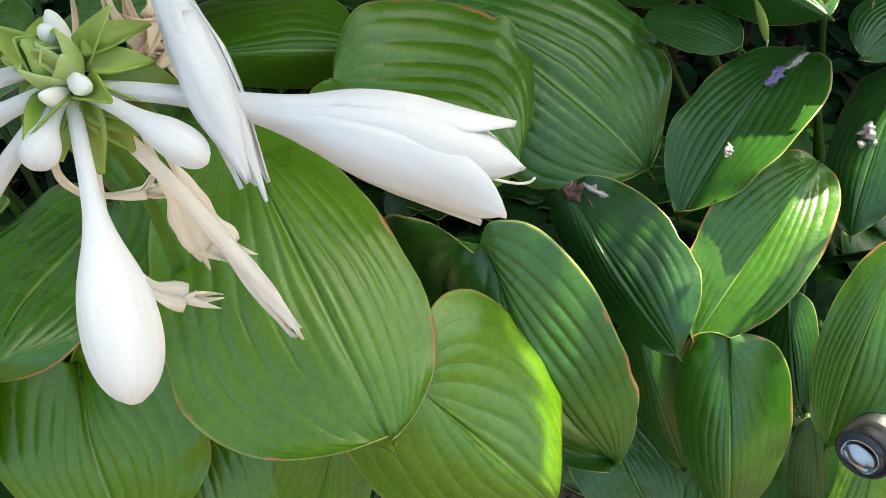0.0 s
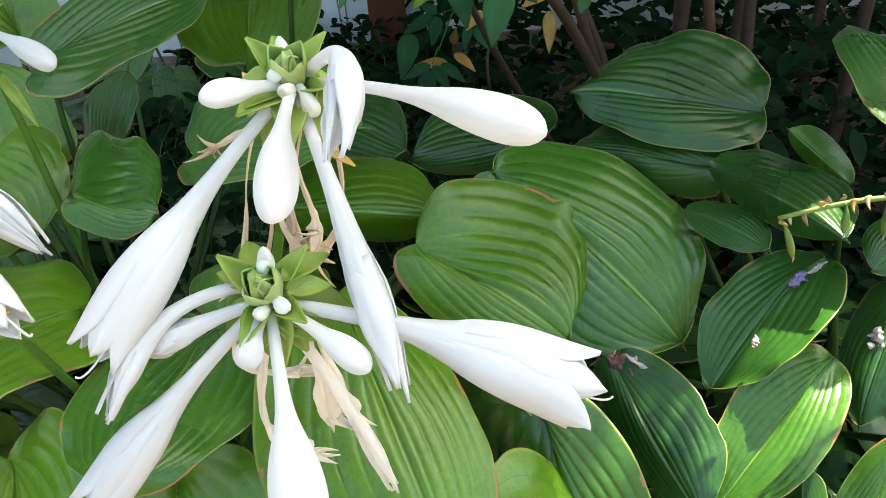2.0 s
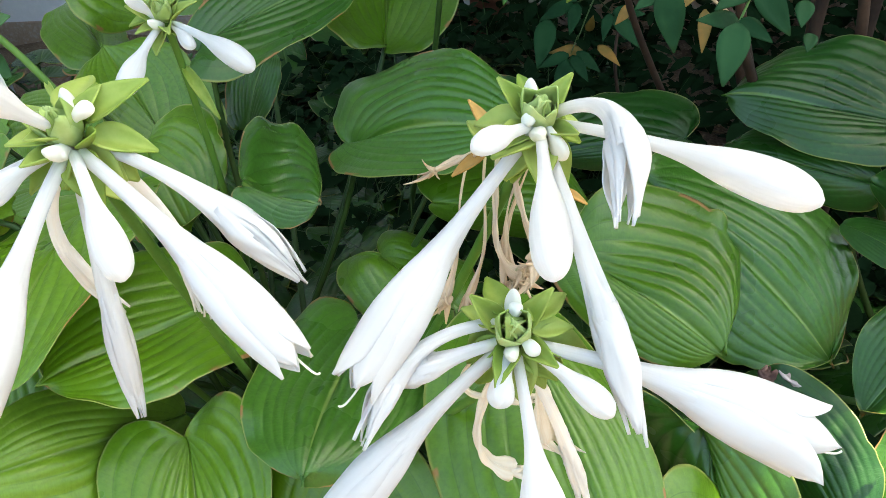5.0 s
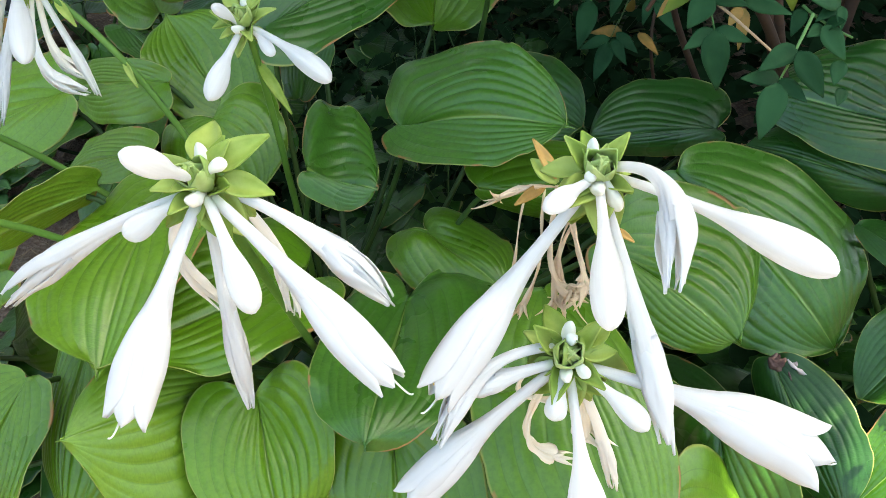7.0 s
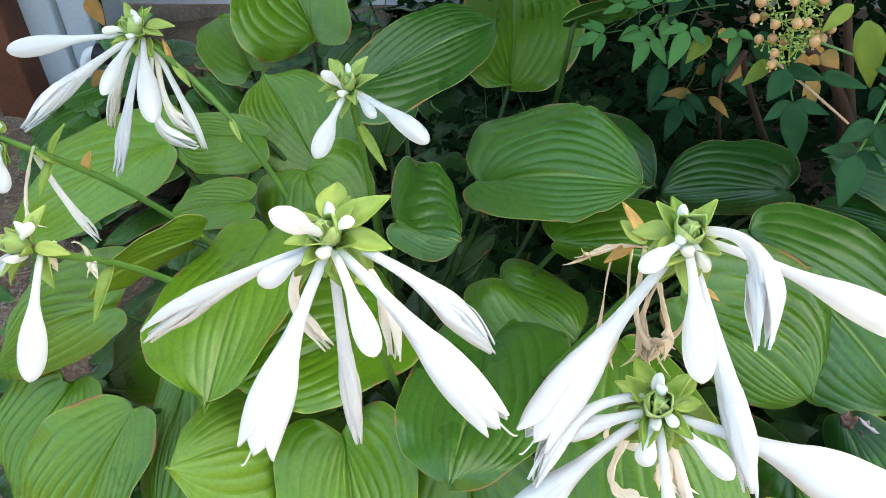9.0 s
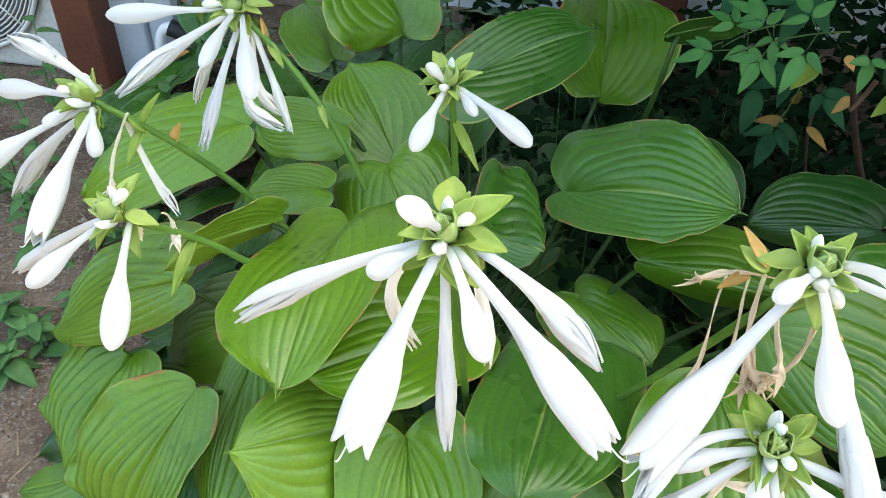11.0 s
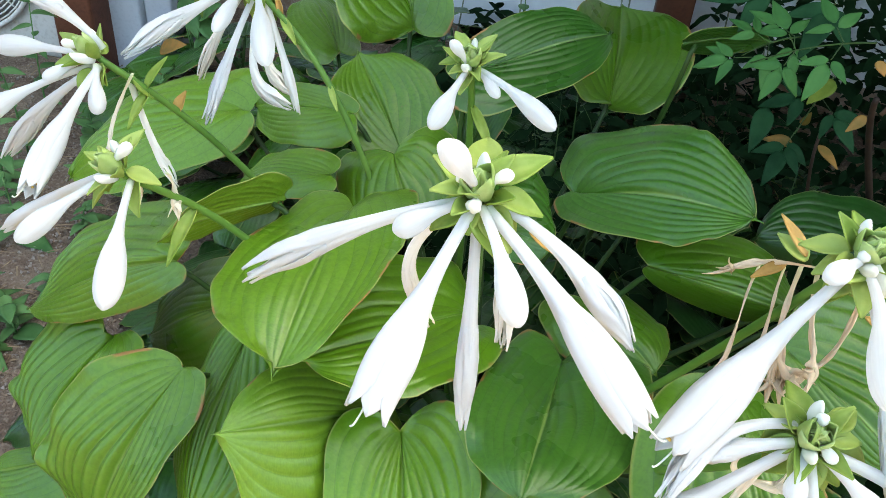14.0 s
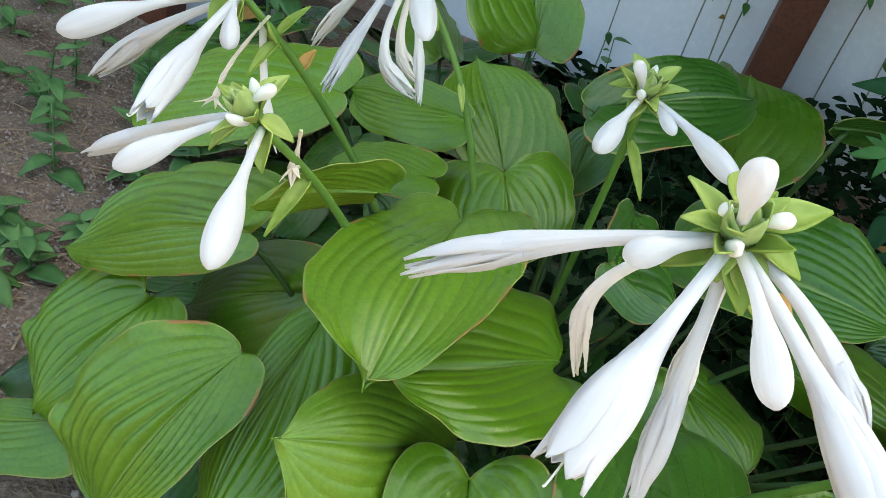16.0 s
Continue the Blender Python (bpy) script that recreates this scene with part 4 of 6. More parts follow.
bud(stalk_e, (-0.107, 0.319, 0.564), (-0.132, 0.281, 0.575), fat=0.0075, lift=0.03, belly=0.66)
bloom(stalk_e, (-0.109, 0.320, 0.555), (-0.190, 0.234, 0.478), fat=0.0155, lift=0.05, spread=0.45, seed=21)
bud(stalk_e, (-0.101, 0.318, 0.559), (-0.101, 0.230, 0.543), fat=0.0112, lift=0.10, belly=0.70)
faded(stalk_e, (-0.098, 0.320, 0.553), (-0.058, 0.229, 0.447), fat=0.0128, mat=WHITE, lift=0.05, seed=22)
faded(stalk_e, (-0.090, 0.333, 0.567), (-0.074, 0.234, 0.564), fat=0.0115, mat=WHITE, bow=(-0.066, 0.294, 0.598), seed=23)
bud(stalk_e, (-0.080, 0.330, 0.558), (0.008, 0.257, 0.559), fat=0.0125, lift=0.06, belly=0.76)
bud(stalk_e, (-0.099, 0.324, 0.564), (-0.090, 0.311, 0.551), fat=0.0052, tubular=0.0022, belly=0.62, mat=BUDPALE)
bud(stalk_e, (-0.103, 0.324, 0.568), (-0.109, 0.314, 0.570), fat=0.0040, tubular=0.0022, belly=0.66, mat=BUDPALE)
withered(stalk_e, [(-0.138, 0.382, 0.512), (-0.148, 0.360, 0.488), (-0.140, 0.356, 0.468), (-0.154, 0.335, 0.446)], fat=0.0026, seed=24, mat=PARCHED)
withered(stalk_e, [(-0.113, 0.343, 0.541), (-0.133, 0.368, 0.526), (-0.140, 0.375, 0.519), (-0.156, 0.369, 0.514)], fat=0.0034, seed=28, mat=PARCHED)
withered(stalk_e, [(-0.128, 0.366, 0.523), (-0.132, 0.354, 0.494), (-0.122, 0.355, 0.479), (-0.139, 0.338, 0.448)], fat=0.0026, seed=29, mat=PARCHED)
withered(stalk_e, [(-0.121, 0.360, 0.531), (-0.123, 0.352, 0.492), (-0.128, 0.337, 0.476), (-0.111, 0.332, 0.468)], fat=0.0045, seed=30, mat=PARCHED)
withered(stalk_e, [(-0.114, 0.352, 0.536), (-0.111, 0.343, 0.495), (-0.100, 0.337, 0.487), (-0.103, 0.329, 0.479)], fat=0.0045, seed=34, mat=PARCHED)
withered(stalk_e, [(-0.102, 0.347, 0.537), (-0.117, 0.349, 0.491), (-0.120, 0.354, 0.481), (-0.119, 0.337, 0.454)], fat=0.0034, seed=25, mat=PARCHED)
withered(stalk_e, [(-0.102, 0.347, 0.537), (-0.126, 0.350, 0.494), (-0.116, 0.349, 0.472), (-0.112, 0.339, 0.456)], fat=0.0030, seed=26, mat=PARCHED)
withered(stalk_e, [(-0.090, 0.343, 0.542), (-0.082, 0.346, 0.483), (-0.091, 0.346, 0.465), (-0.107, 0.340, 0.458)], fat=0.0045, seed=27, mat=PARCHED)
bract(stalk_e, (-0.104, 0.333, 0.569), (-0.007, 0.014, 0.012), 0.018, 0.012, cup=0.30, bend=0.10)
bract(stalk_e, (-0.101, 0.332, 0.568), (0.004, 0.007, 0.009), 0.011, 0.007, cup=0.30, bend=0.10)
bract(stalk_e, (-0.097, 0.330, 0.564), (0.016, 0.006, -0.004), 0.016, 0.010, cup=0.30, bend=0.10)
bract(stalk_e, (-0.108, 0.328, 0.561), (-0.019, -0.003, -0.013), 0.021, 0.014, cup=0.30, bend=0.10)
bract(stalk_e, (-0.105, 0.326, 0.558), (-0.011, -0.009, -0.023), 0.025, 0.016, cup=0.30, bend=0.10)
bract(stalk_e, (-0.098, 0.326, 0.557), (0.012, -0.008, -0.025), 0.026, 0.017, cup=0.30, bend=0.10)
bract(stalk_e, (-0.110, 0.330, 0.564), (-0.025, 0.012, -0.007), 0.026, 0.017, cup=0.30, bend=0.10)
bract(stalk_e, (-0.089, 0.326, 0.526), (0.012, -0.003, -0.006), 0.014, 0.005, BRACT_DRY, cup=0.30, bend=0.10)
bract(stalk_e, (-0.128, 0.367, 0.525), (-0.017, -0.008, -0.007), 0.021, 0.009, BRACT_DRY, cup=0.30, bend=0.10)
bract(stalk_e, (-0.122, 0.353, 0.538), (-0.016, 0.018, 0.007), 0.023, 0.015, cup=0.30, bend=0.10)
bract(stalk_e, (-0.122, 0.355, 0.540), (-0.014, 0.024, 0.013), 0.030, 0.009, BRACT_DRY, cup=0.30, bend=0.10)
stalk_d = stalk("young hosta flower stalk with a round green head and white buds", (-0.367, 0.553, 0.546), (-0.100, -0.400, 0.900), [(-0.360, 0.575, 0.400), (-0.370, 0.620, 0.200), (-0.370, 0.640, 0.000)], seed=9, open_bracts=5)
bud(stalk_d, (-0.369, 0.542, 0.536), (-0.381, 0.484, 0.512), fat=0.0105, lift=0.05, belly=0.68)
bud(stalk_d, (-0.352, 0.546, 0.534), (-0.336, 0.521, 0.531), fat=0.0062, tubular=0.0024, lift=0.05, belly=0.64)
bud(stalk_d, (-0.348, 0.545, 0.536), (-0.286, 0.491, 0.526), fat=0.0105, lift=0.06, belly=0.70)
bud(stalk_d, (-0.369, 0.549, 0.544), (-0.380, 0.531, 0.567), fat=0.0058, tubular=0.0026, lift=0.02, belly=0.6)
bract(stalk_d, (-0.372, 0.559, 0.550), (-0.015, 0.016, 0.012), 0.022, 0.014, cup=0.30, bend=0.10)
bract(stalk_d, (-0.362, 0.561, 0.550), (0.012, 0.011, 0.015), 0.020, 0.013, cup=0.30, bend=0.10)
bract(stalk_d, (-0.375, 0.553, 0.543), (-0.021, 0.001, -0.005), 0.019, 0.012, cup=0.30, bend=0.10)
bract(stalk_d, (-0.368, 0.550, 0.538), (-0.005, -0.006, -0.018), 0.018, 0.011, cup=0.30, bend=0.10)
bract(stalk_d, (-0.364, 0.564, 0.501), (0.027, -0.023, -0.033), 0.048, 0.011, cup=0.40, bend=0.05)
stalk_b = stalk("leaning hosta flower stalk with white buds at the clump margin", (-0.584, 0.363, 0.501), (-0.450, -0.400, 0.750), [(-0.557, 0.428, 0.444), (-0.548, 0.489, 0.388), (-0.460, 0.580, 0.200), (-0.400, 0.600, 0.000)], seed=12)
bud(stalk_b, (-0.558, 0.366, 0.481), (-0.545, 0.276, 0.448), fat=0.0125, lift=0.06, belly=0.70)
bud(stalk_b, (-0.593, 0.357, 0.489), (-0.643, 0.322, 0.449), fat=0.0105, lift=0.05, belly=0.68)
faded(stalk_b, (-0.594, 0.373, 0.488), (-0.709, 0.377, 0.406), fat=0.0085, mat=WHITE, lift=0.05, seed=31)
bud(stalk_b, (-0.582, 0.363, 0.504), (-0.568, 0.367, 0.520), fat=0.0055, tubular=0.0024, belly=0.6, mat=BUDPALE)
withered(stalk_b, [(-0.569, 0.383, 0.491), (-0.579, 0.382, 0.475), (-0.583, 0.387, 0.465)], fat=0.004, seed=32)
withered(stalk_b, [(-0.554, 0.383, 0.491), (-0.565, 0.409, 0.472), (-0.563, 0.405, 0.450)], fat=0.004, seed=33)
bract(stalk_b, (-0.580, 0.371, 0.505), (0.007, 0.021, 0.016), 0.025, 0.016, cup=0.30, bend=0.10)
bract(stalk_b, (-0.590, 0.366, 0.501), (-0.015, -0.002, 0.008), 0.016, 0.010, cup=0.30, bend=0.10)
bract(stalk_b, (-0.584, 0.364, 0.497), (0.001, -0.007, -0.004), 0.008, 0.005, cup=0.30, bend=0.10)
bract(stalk_b, (-0.575, 0.367, 0.497), (0.024, 0.006, -0.009), 0.024, 0.015, cup=0.30, bend=0.10)
bract(stalk_b, (-0.557, 0.423, 0.437), (-0.007, -0.042, -0.029), 0.051, 0.014, cup=0.40, bend=0.05)
stalk_h = stalk("leaning hosta flower stalk with many white buds over the soil", (-0.674, 0.483, 0.529), (-0.550, -0.300, 0.750), [(-0.630, 0.496, 0.499), (-0.623, 0.553, 0.437), (-0.579, 0.598, 0.382), (-0.450, 0.620, 0.200), (-0.400, 0.620, 0.000)], seed=14)
bud(stalk_h, (-0.685, 0.487, 0.520), (-0.828, 0.552, 0.483), fat=0.0125, lift=0.03, belly=0.70)
faded(stalk_h, (-0.659, 0.491, 0.534), (-0.728, 0.478, 0.579), fat=0.0085, mat=WHITE, lift=0.12, seed=41)
bud(stalk_h, (-0.674, 0.479, 0.503), (-0.786, 0.439, 0.455), fat=0.0135, lift=0.06, belly=0.74)
faded(stalk_h, (-0.671, 0.493, 0.495), (-0.801, 0.498, 0.393), fat=0.0095, mat=WHITE, lift=0.07, seed=42)
bud(stalk_h, (-0.657, 0.463, 0.511), (-0.641, 0.434, 0.499), fat=0.0085, lift=0.06, belly=0.68)
bloom(stalk_h, (-0.654, 0.466, 0.506), (-0.637, 0.337, 0.482), fat=0.0115, lift=0.05, spread=0.1, seed=43)
bud(stalk_h, (-0.682, 0.477, 0.519), (-0.706, 0.460, 0.507), fat=0.0065, tubular=0.0026, lift=0.02, belly=0.66)
bud(stalk_h, (-0.677, 0.481, 0.530), (-0.691, 0.472, 0.537), fat=0.0045, tubular=0.0024, belly=0.6, mat=BUDPALE)
withered(stalk_h, [(-0.644, 0.493, 0.509), (-0.677, 0.490, 0.454), (-0.676, 0.487, 0.431)], fat=0.004, seed=44)
faded(stalk_h, (-0.623, 0.520, 0.461), (-0.618, 0.498, 0.400), fat=0.0045, mat=FADED, bow=(-0.646, 0.508, 0.430), tips=4, seed=45)
bract(stalk_h, (-0.680, 0.481, 0.521), (-0.022, -0.012, -0.003), 0.022, 0.014, cup=0.30, bend=0.10)
bract(stalk_h, (-0.673, 0.478, 0.515), (-0.001, -0.020, -0.020), 0.025, 0.016, cup=0.30, bend=0.10)
bract(stalk_h, (-0.680, 0.485, 0.527), (-0.022, 0.000, 0.014), 0.023, 0.015, cup=0.30, bend=0.10)
bract(stalk_h, (-0.674, 0.487, 0.528), (-0.017, 0.022, 0.008), 0.026, 0.017, cup=0.30, bend=0.10)
bract(stalk_h, (-0.671, 0.486, 0.525), (0.006, 0.003, 0.010), 0.011, 0.007, cup=0.30, bend=0.10)
bract(stalk_h, (-0.640, 0.507, 0.488), (-0.006, -0.029, -0.021), 0.037, 0.012, cup=0.40, bend=0.05)
bract(stalk_h, (-0.642, 0.505, 0.490), (0.016, 0.011, 0.028), 0.034, 0.011, cup=0.40, bend=0.05)
bract(stalk_h, (-0.625, 0.525, 0.463), (0.004, 0.008, 0.017), 0.019, 0.013, BRACT_DRY, cup=0.40, bend=0.05)
stalk_g = stalk("tall hosta flower stalk with white buds and hanging wilted flowers", (-0.606, 0.646, 0.554), (-0.300, -0.350, 0.850), [(-0.557, 0.633, 0.521), (-0.509, 0.633, 0.471), (-0.469, 0.614, 0.433), (-0.440, 0.660, 0.200), (-0.380, 0.640, 0.000)], seed=16)
bud(stalk_g, (-0.618, 0.644, 0.548), (-0.732, 0.618, 0.542), fat=0.0125, lift=0.03, belly=0.70)
bud(stalk_g, (-0.604, 0.635, 0.548), (-0.582, 0.525, 0.545), fat=0.0085, lift=0.04, belly=0.68)
bud(stalk_g, (-0.586, 0.635, 0.538), (-0.522, 0.492, 0.538), fat=0.0125, lift=0.08, belly=0.70)
faded(stalk_g, (-0.593, 0.638, 0.525), (-0.615, 0.553, 0.438), fat=0.0075, mat=WHITE, lift=0.05, seed=51)
faded(stalk_g, (-0.611, 0.636, 0.545), (-0.666, 0.510, 0.513), fat=0.0105, mat=WHITE, lift=0.05, seed=52)
faded(stalk_g, (-0.573, 0.652, 0.508), (-0.548, 0.619, 0.432), fat=0.006, lift=0.03, seed=53)
faded(stalk_g, (-0.613, 0.648, 0.538), (-0.684, 0.668, 0.426), fat=0.006, lift=0.05, seed=54)
faded(stalk_g, (-0.576, 0.656, 0.519), (-0.551, 0.606, 0.443), fat=0.0088, mat=FADED, bow=(-0.608, 0.610, 0.462), seed=55)
faded(stalk_g, (-0.570, 0.658, 0.512), (-0.556, 0.622, 0.452), fat=0.0070, mat=TAN, bow=(-0.592, 0.626, 0.470), seed=56)
bud(stalk_g, (-0.604, 0.646, 0.557), (-0.596, 0.645, 0.567), fat=0.0055, tubular=0.0024, belly=0.6, mat=BUDPALE)
bud(stalk_g, (-0.612, 0.645, 0.554), (-0.637, 0.640, 0.554), fat=0.0055, tubular=0.0024, belly=0.6, mat=BUDPALE)
bract(stalk_g, (-0.602, 0.655, 0.558), (0.011, 0.008, 0.014), 0.018, 0.011, cup=0.30, bend=0.10)
bract(stalk_g, (-0.609, 0.655, 0.559), (-0.008, 0.006, 0.018), 0.019, 0.012, cup=0.30, bend=0.10)
bract(stalk_g, (-0.599, 0.651, 0.552), (0.022, -0.003, -0.004), 0.020, 0.013, cup=0.30, bend=0.10)
bract(stalk_g, (-0.596, 0.653, 0.554), (0.027, 0.012, -0.002), 0.026, 0.017, cup=0.30, bend=0.10)
bract(stalk_g, (-0.612, 0.649, 0.552), (-0.018, -0.011, -0.003), 0.019, 0.012, cup=0.30, bend=0.10)
bract(stalk_g, (-0.573, 0.644, 0.520), (-0.009, 0.008, 0.021), 0.024, 0.007, BRACT_DRY, cup=0.40, bend=0.05)
bract(stalk_g, (-0.573, 0.644, 0.520), (0.019, -0.015, -0.017), 0.030, 0.010, cup=0.40, bend=0.05)
bract(stalk_g, (-0.521, 0.634, 0.463), (0.013, -0.015, -0.018), 0.027, 0.007, cup=0.40, bend=0.05)

# low leaves that fill the clumps, most in the green darkened for shade
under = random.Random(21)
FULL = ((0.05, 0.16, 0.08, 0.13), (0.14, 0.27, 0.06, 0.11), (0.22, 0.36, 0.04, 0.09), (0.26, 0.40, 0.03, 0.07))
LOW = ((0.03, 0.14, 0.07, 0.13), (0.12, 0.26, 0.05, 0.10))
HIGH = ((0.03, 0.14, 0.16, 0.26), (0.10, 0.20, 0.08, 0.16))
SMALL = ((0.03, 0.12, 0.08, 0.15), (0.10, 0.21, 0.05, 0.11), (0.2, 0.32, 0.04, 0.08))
for plant, cx, cy, n, mat, tiers in ((main_plant, -0.36, 0.66, 26, LEAF_COOL_SHADED, FULL), (main_plant, -0.22, 0.98, 20, LEAF_COOL_SHADED, LOW), (main_plant, -0.30, 1.25, 16, LEAF_COOL_SHADED, LOW),
                                     (main_plant, -0.58, 1.40, 12, LEAF_COOL_SHADED, LOW), (main_plant, -0.98, 1.38, 10, LEAF_MID, HIGH), (main_plant, -0.60, 1.66, 10, LEAF_COOL_SHADED, HIGH), (main_plant, -0.10, 1.45, 12, LEAF_COOL_SHADED, LOW), (main_plant, -0.74, 1.10, 11, LEAF_MID, HIGH),
                                     (main_plant, -0.60, 0.66, 18, LEAF_COOL_SHADED, SMALL[:2]), (main_plant, -0.52, 0.92, 20, LEAF_COOL_SHADED, LOW), (main_plant, -0.02, 0.62, 18, LEAF_COOL_SHADED, LOW),
                                     (right_plant, 0.34, 0.62, 20, LEAF_COOL_SHADED, SMALL)):
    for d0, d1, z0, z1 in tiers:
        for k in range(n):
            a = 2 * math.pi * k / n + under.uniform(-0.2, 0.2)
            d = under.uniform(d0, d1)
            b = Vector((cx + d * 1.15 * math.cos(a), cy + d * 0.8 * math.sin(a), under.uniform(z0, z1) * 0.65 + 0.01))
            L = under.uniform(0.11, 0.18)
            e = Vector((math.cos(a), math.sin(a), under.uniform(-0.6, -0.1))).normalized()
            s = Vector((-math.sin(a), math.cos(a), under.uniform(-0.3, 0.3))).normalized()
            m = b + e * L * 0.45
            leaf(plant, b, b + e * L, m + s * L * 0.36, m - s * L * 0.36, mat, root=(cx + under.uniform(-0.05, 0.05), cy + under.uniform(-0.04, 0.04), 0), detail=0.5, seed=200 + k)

# ---- the shrub behind ----


def leaflet(bm, at, way, up, length, width, bend):
    part_bm = bmesh.new()
    blade(part_bm, length, width, 0.12, bend, 8, 4, 0.72)
    ex = Vector(way).normalized()
    ey = Vector(up).cross(ex).normalized()
    bmesh.ops.transform(part_bm, matrix=Matrix.Translation(at) @ Matrix((ex, ey, ex.cross(ey))).transposed().to_4x4(), verts=part_bm.verts)
    if bm is None:
        return part_bm
    me = bpy.data.meshes.new("tmp")
    part_bm.to_mesh(me)
    part_bm.free()
    bm.from_mesh(me)
    bpy.data.meshes.remove(me)
    return bm


shrub = empty("nandina_shrub", (0.30, 1.05, 0.0), "nandina shrub with pointed green leaflets and a few orange ones", "shrub")


def spray(start, end, pairs, size, mat, seed, droop=0.5):
    """A thin stalk with groups of three flat pointed leaflets that spread to both sides."""
    rnd = random.Random(seed)
    a, b = Vector(start), Vector(end)
    tube("leaf_stalk", [a, a.lerp(b, 0.5) + Vector((0, 0, 0.012)), b], 0.0010, 0.0006, PETIOLE, shrub, n=10, sides=6)
    n = Vector((rnd.uniform(-0.2, 0.2), -0.62, 0.75)).normalized()
    way = (b - a) - n * (b - a).dot(n)
    way.normalize()
    side = n.cross(way)
    for k in range(pairs + 1):
        p = a.lerp(b, (k + 0.7) / (pairs + 0.7)) + Vector((0, 0, 0.006))
        for sgn in ((1, -1) if k < pairs else (0,)):
            d = (way * (0.45 if sgn else 1.0) + side * sgn * rnd.uniform(0.8, 1.1) + Vector((0, 0, -0.25 * droop))).normalized()
            q = p + d * size * rnd.uniform(0.55, 0.75)
            tube("leaf_stalk", [p, q], 0.0006, 0.0005, PETIOLE, shrub, n=3, sides=5)
            f = n.cross(d).normalized()
            for j in (-1, 0, 1):
                g = j * rnd.uniform(0.85, 1.15)
                e = d * math.cos(g) + f * math.sin(g) + Vector((0, 0, -droop * rnd.uniform(0.0, 0.4)))
                L = size * rnd.uniform(0.85, 1.15) * (1.25 if j == 0 else 0.95)
                up = n + Vector((rnd.uniform(-0.25, 0.25), rnd.uniform(-0.2, 0.2), 0))
                bm = leaflet(None, q + e.normalized() * (0.006 if j == 0 else 0.002), e, up, L, L * 0.44, rnd.uniform(0.0, 0.2))
                thick(part("leaflet", bm, mat, shrub), 0.0004)


def stem(points, r0, r1):
    tube("branch", points, r0, r1, TWIG, shrub, n=16, sides=8)


spray((-0.030, 0.687, 0.567), (-0.121, 0.731, 0.516), 2, 0.028, NANDINA_FRESH, 100, 0.50)
spray((-0.062, 0.788, 0.532), (-0.126, 0.760, 0.512), 2, 0.024, NANDINA_FRESH, 106, 0.50)
spray((0.016, 0.944, 0.440), (-0.023, 0.871, 0.390), 1, 0.036, NANDINA, 107, 0.50)
spray((-0.007, 0.812, 0.593), (-0.072, 0.845, 0.555), 1, 0.050, NANDINA, 108, 0.30)
thick(part("leaflet", leaflet(None, Vector((-0.011, 0.916, 0.358)), (-0.040, -0.025, 0.012), (0.1, -0.6, 0.7), 0.049, 0.017, 0.1), NANDINA_RED, shrub), 0.0004)
thick(part("leaflet", leaflet(None, Vector((-0.054, 0.912, 0.400)), (-0.014, -0.053, -0.035), (0.1, -0.6, 0.7), 0.065, 0.027, 0.1), NANDINA, shrub), 0.0004)
thick(part("leaflet", leaflet(None, Vector((-0.004, 0.931, 0.377)), (0.004, -0.009, 0.021), (0.1, -0.6, 0.7), 0.023, 0.012, 0.1), NANDINA_RED, shrub), 0.0004)
thick(part("leaflet", leaflet(None, Vector((0.098, 0.790, 0.478)), (-0.035, -0.013, -0.016), (0.1, -0.6, 0.7), 0.041, 0.020, 0.1), NANDINA_RED, shrub), 0.0004)
thick(part("leaflet", leaflet(None, Vector((0.089, 0.769, 0.457)), (-0.002, -0.023, -0.036), (0.1, -0.6, 0.7), 0.042, 0.015, 0.1), NANDINA_RED, shrub), 0.0004)
thick(part("leaflet", leaflet(None, Vector((0.024, 0.804, 0.452)), (-0.018, -0.014, -0.014), (0.1, -0.6, 0.7), 0.027, 0.013, 0.1), NANDINA_RED, shrub), 0.0004)
thick(part("leaflet", leaflet(None, Vector((-0.006, 0.823, 0.402)), (0.020, -0.030, -0.009), (0.1, -0.6, 0.7), 0.037, 0.013, 0.1), NANDINA_RED, shrub), 0.0004)


def single(base, tip, wide, mat):
    """One flat pointed leaflet, from its joint to its tip."""
    b, t = Vector(base), Vector(tip)
    d = t - b
    thick(part("leaflet", leaflet(None, b, d, (-0.12, -0.62, 0.6), d.length, d.length * wide, 0.06), mat, shrub), 0.0004)


single((-0.019, 0.490, 0.595), (-0.033, 0.478, 0.577), 0.72, NANDINA)
single((-0.015, 0.480, 0.575), (-0.035, 0.468, 0.567), 0.50, NANDINA)
single((-0.014, 0.480, 0.575), (0.008, 0.468, 0.573), 0.46, NANDINA)
single((-0.016, 0.475, 0.577), (-0.011, 0.455, 0.543), 0.50, NANDINA)
single((-0.014, 0.520, 0.583), (0.013, 0.508, 0.580), 0.46, NANDINA)
single((0.013, 0.520, 0.578), (0.044, 0.508, 0.574), 0.40, NANDINA)
single((-0.026, 0.560, 0.595), (-0.023, 0.548, 0.569), 0.62, NANDINA)
single((0.008, 0.580, 0.585), (0.004, 0.568, 0.564), 0.60, NANDINA)
single((-0.023, 0.530, 0.584), (-0.043, 0.518, 0.569), 0.48, NANDINA_OLIVE)
single((-0.024, 0.530, 0.584), (-0.028, 0.518, 0.582), 0.70, NANDINA_OLIVE)
single((-0.046, 0.550, 0.597), (-0.052, 0.538, 0.576), 0.42, NANDINA_FRESH)
single((-0.047, 0.550, 0.598), (-0.063, 0.538, 0.600), 0.50, NANDINA_FRESH)
single((-0.046, 0.550, 0.599), (-0.037, 0.538, 0.598), 0.50, NANDINA_FRESH)
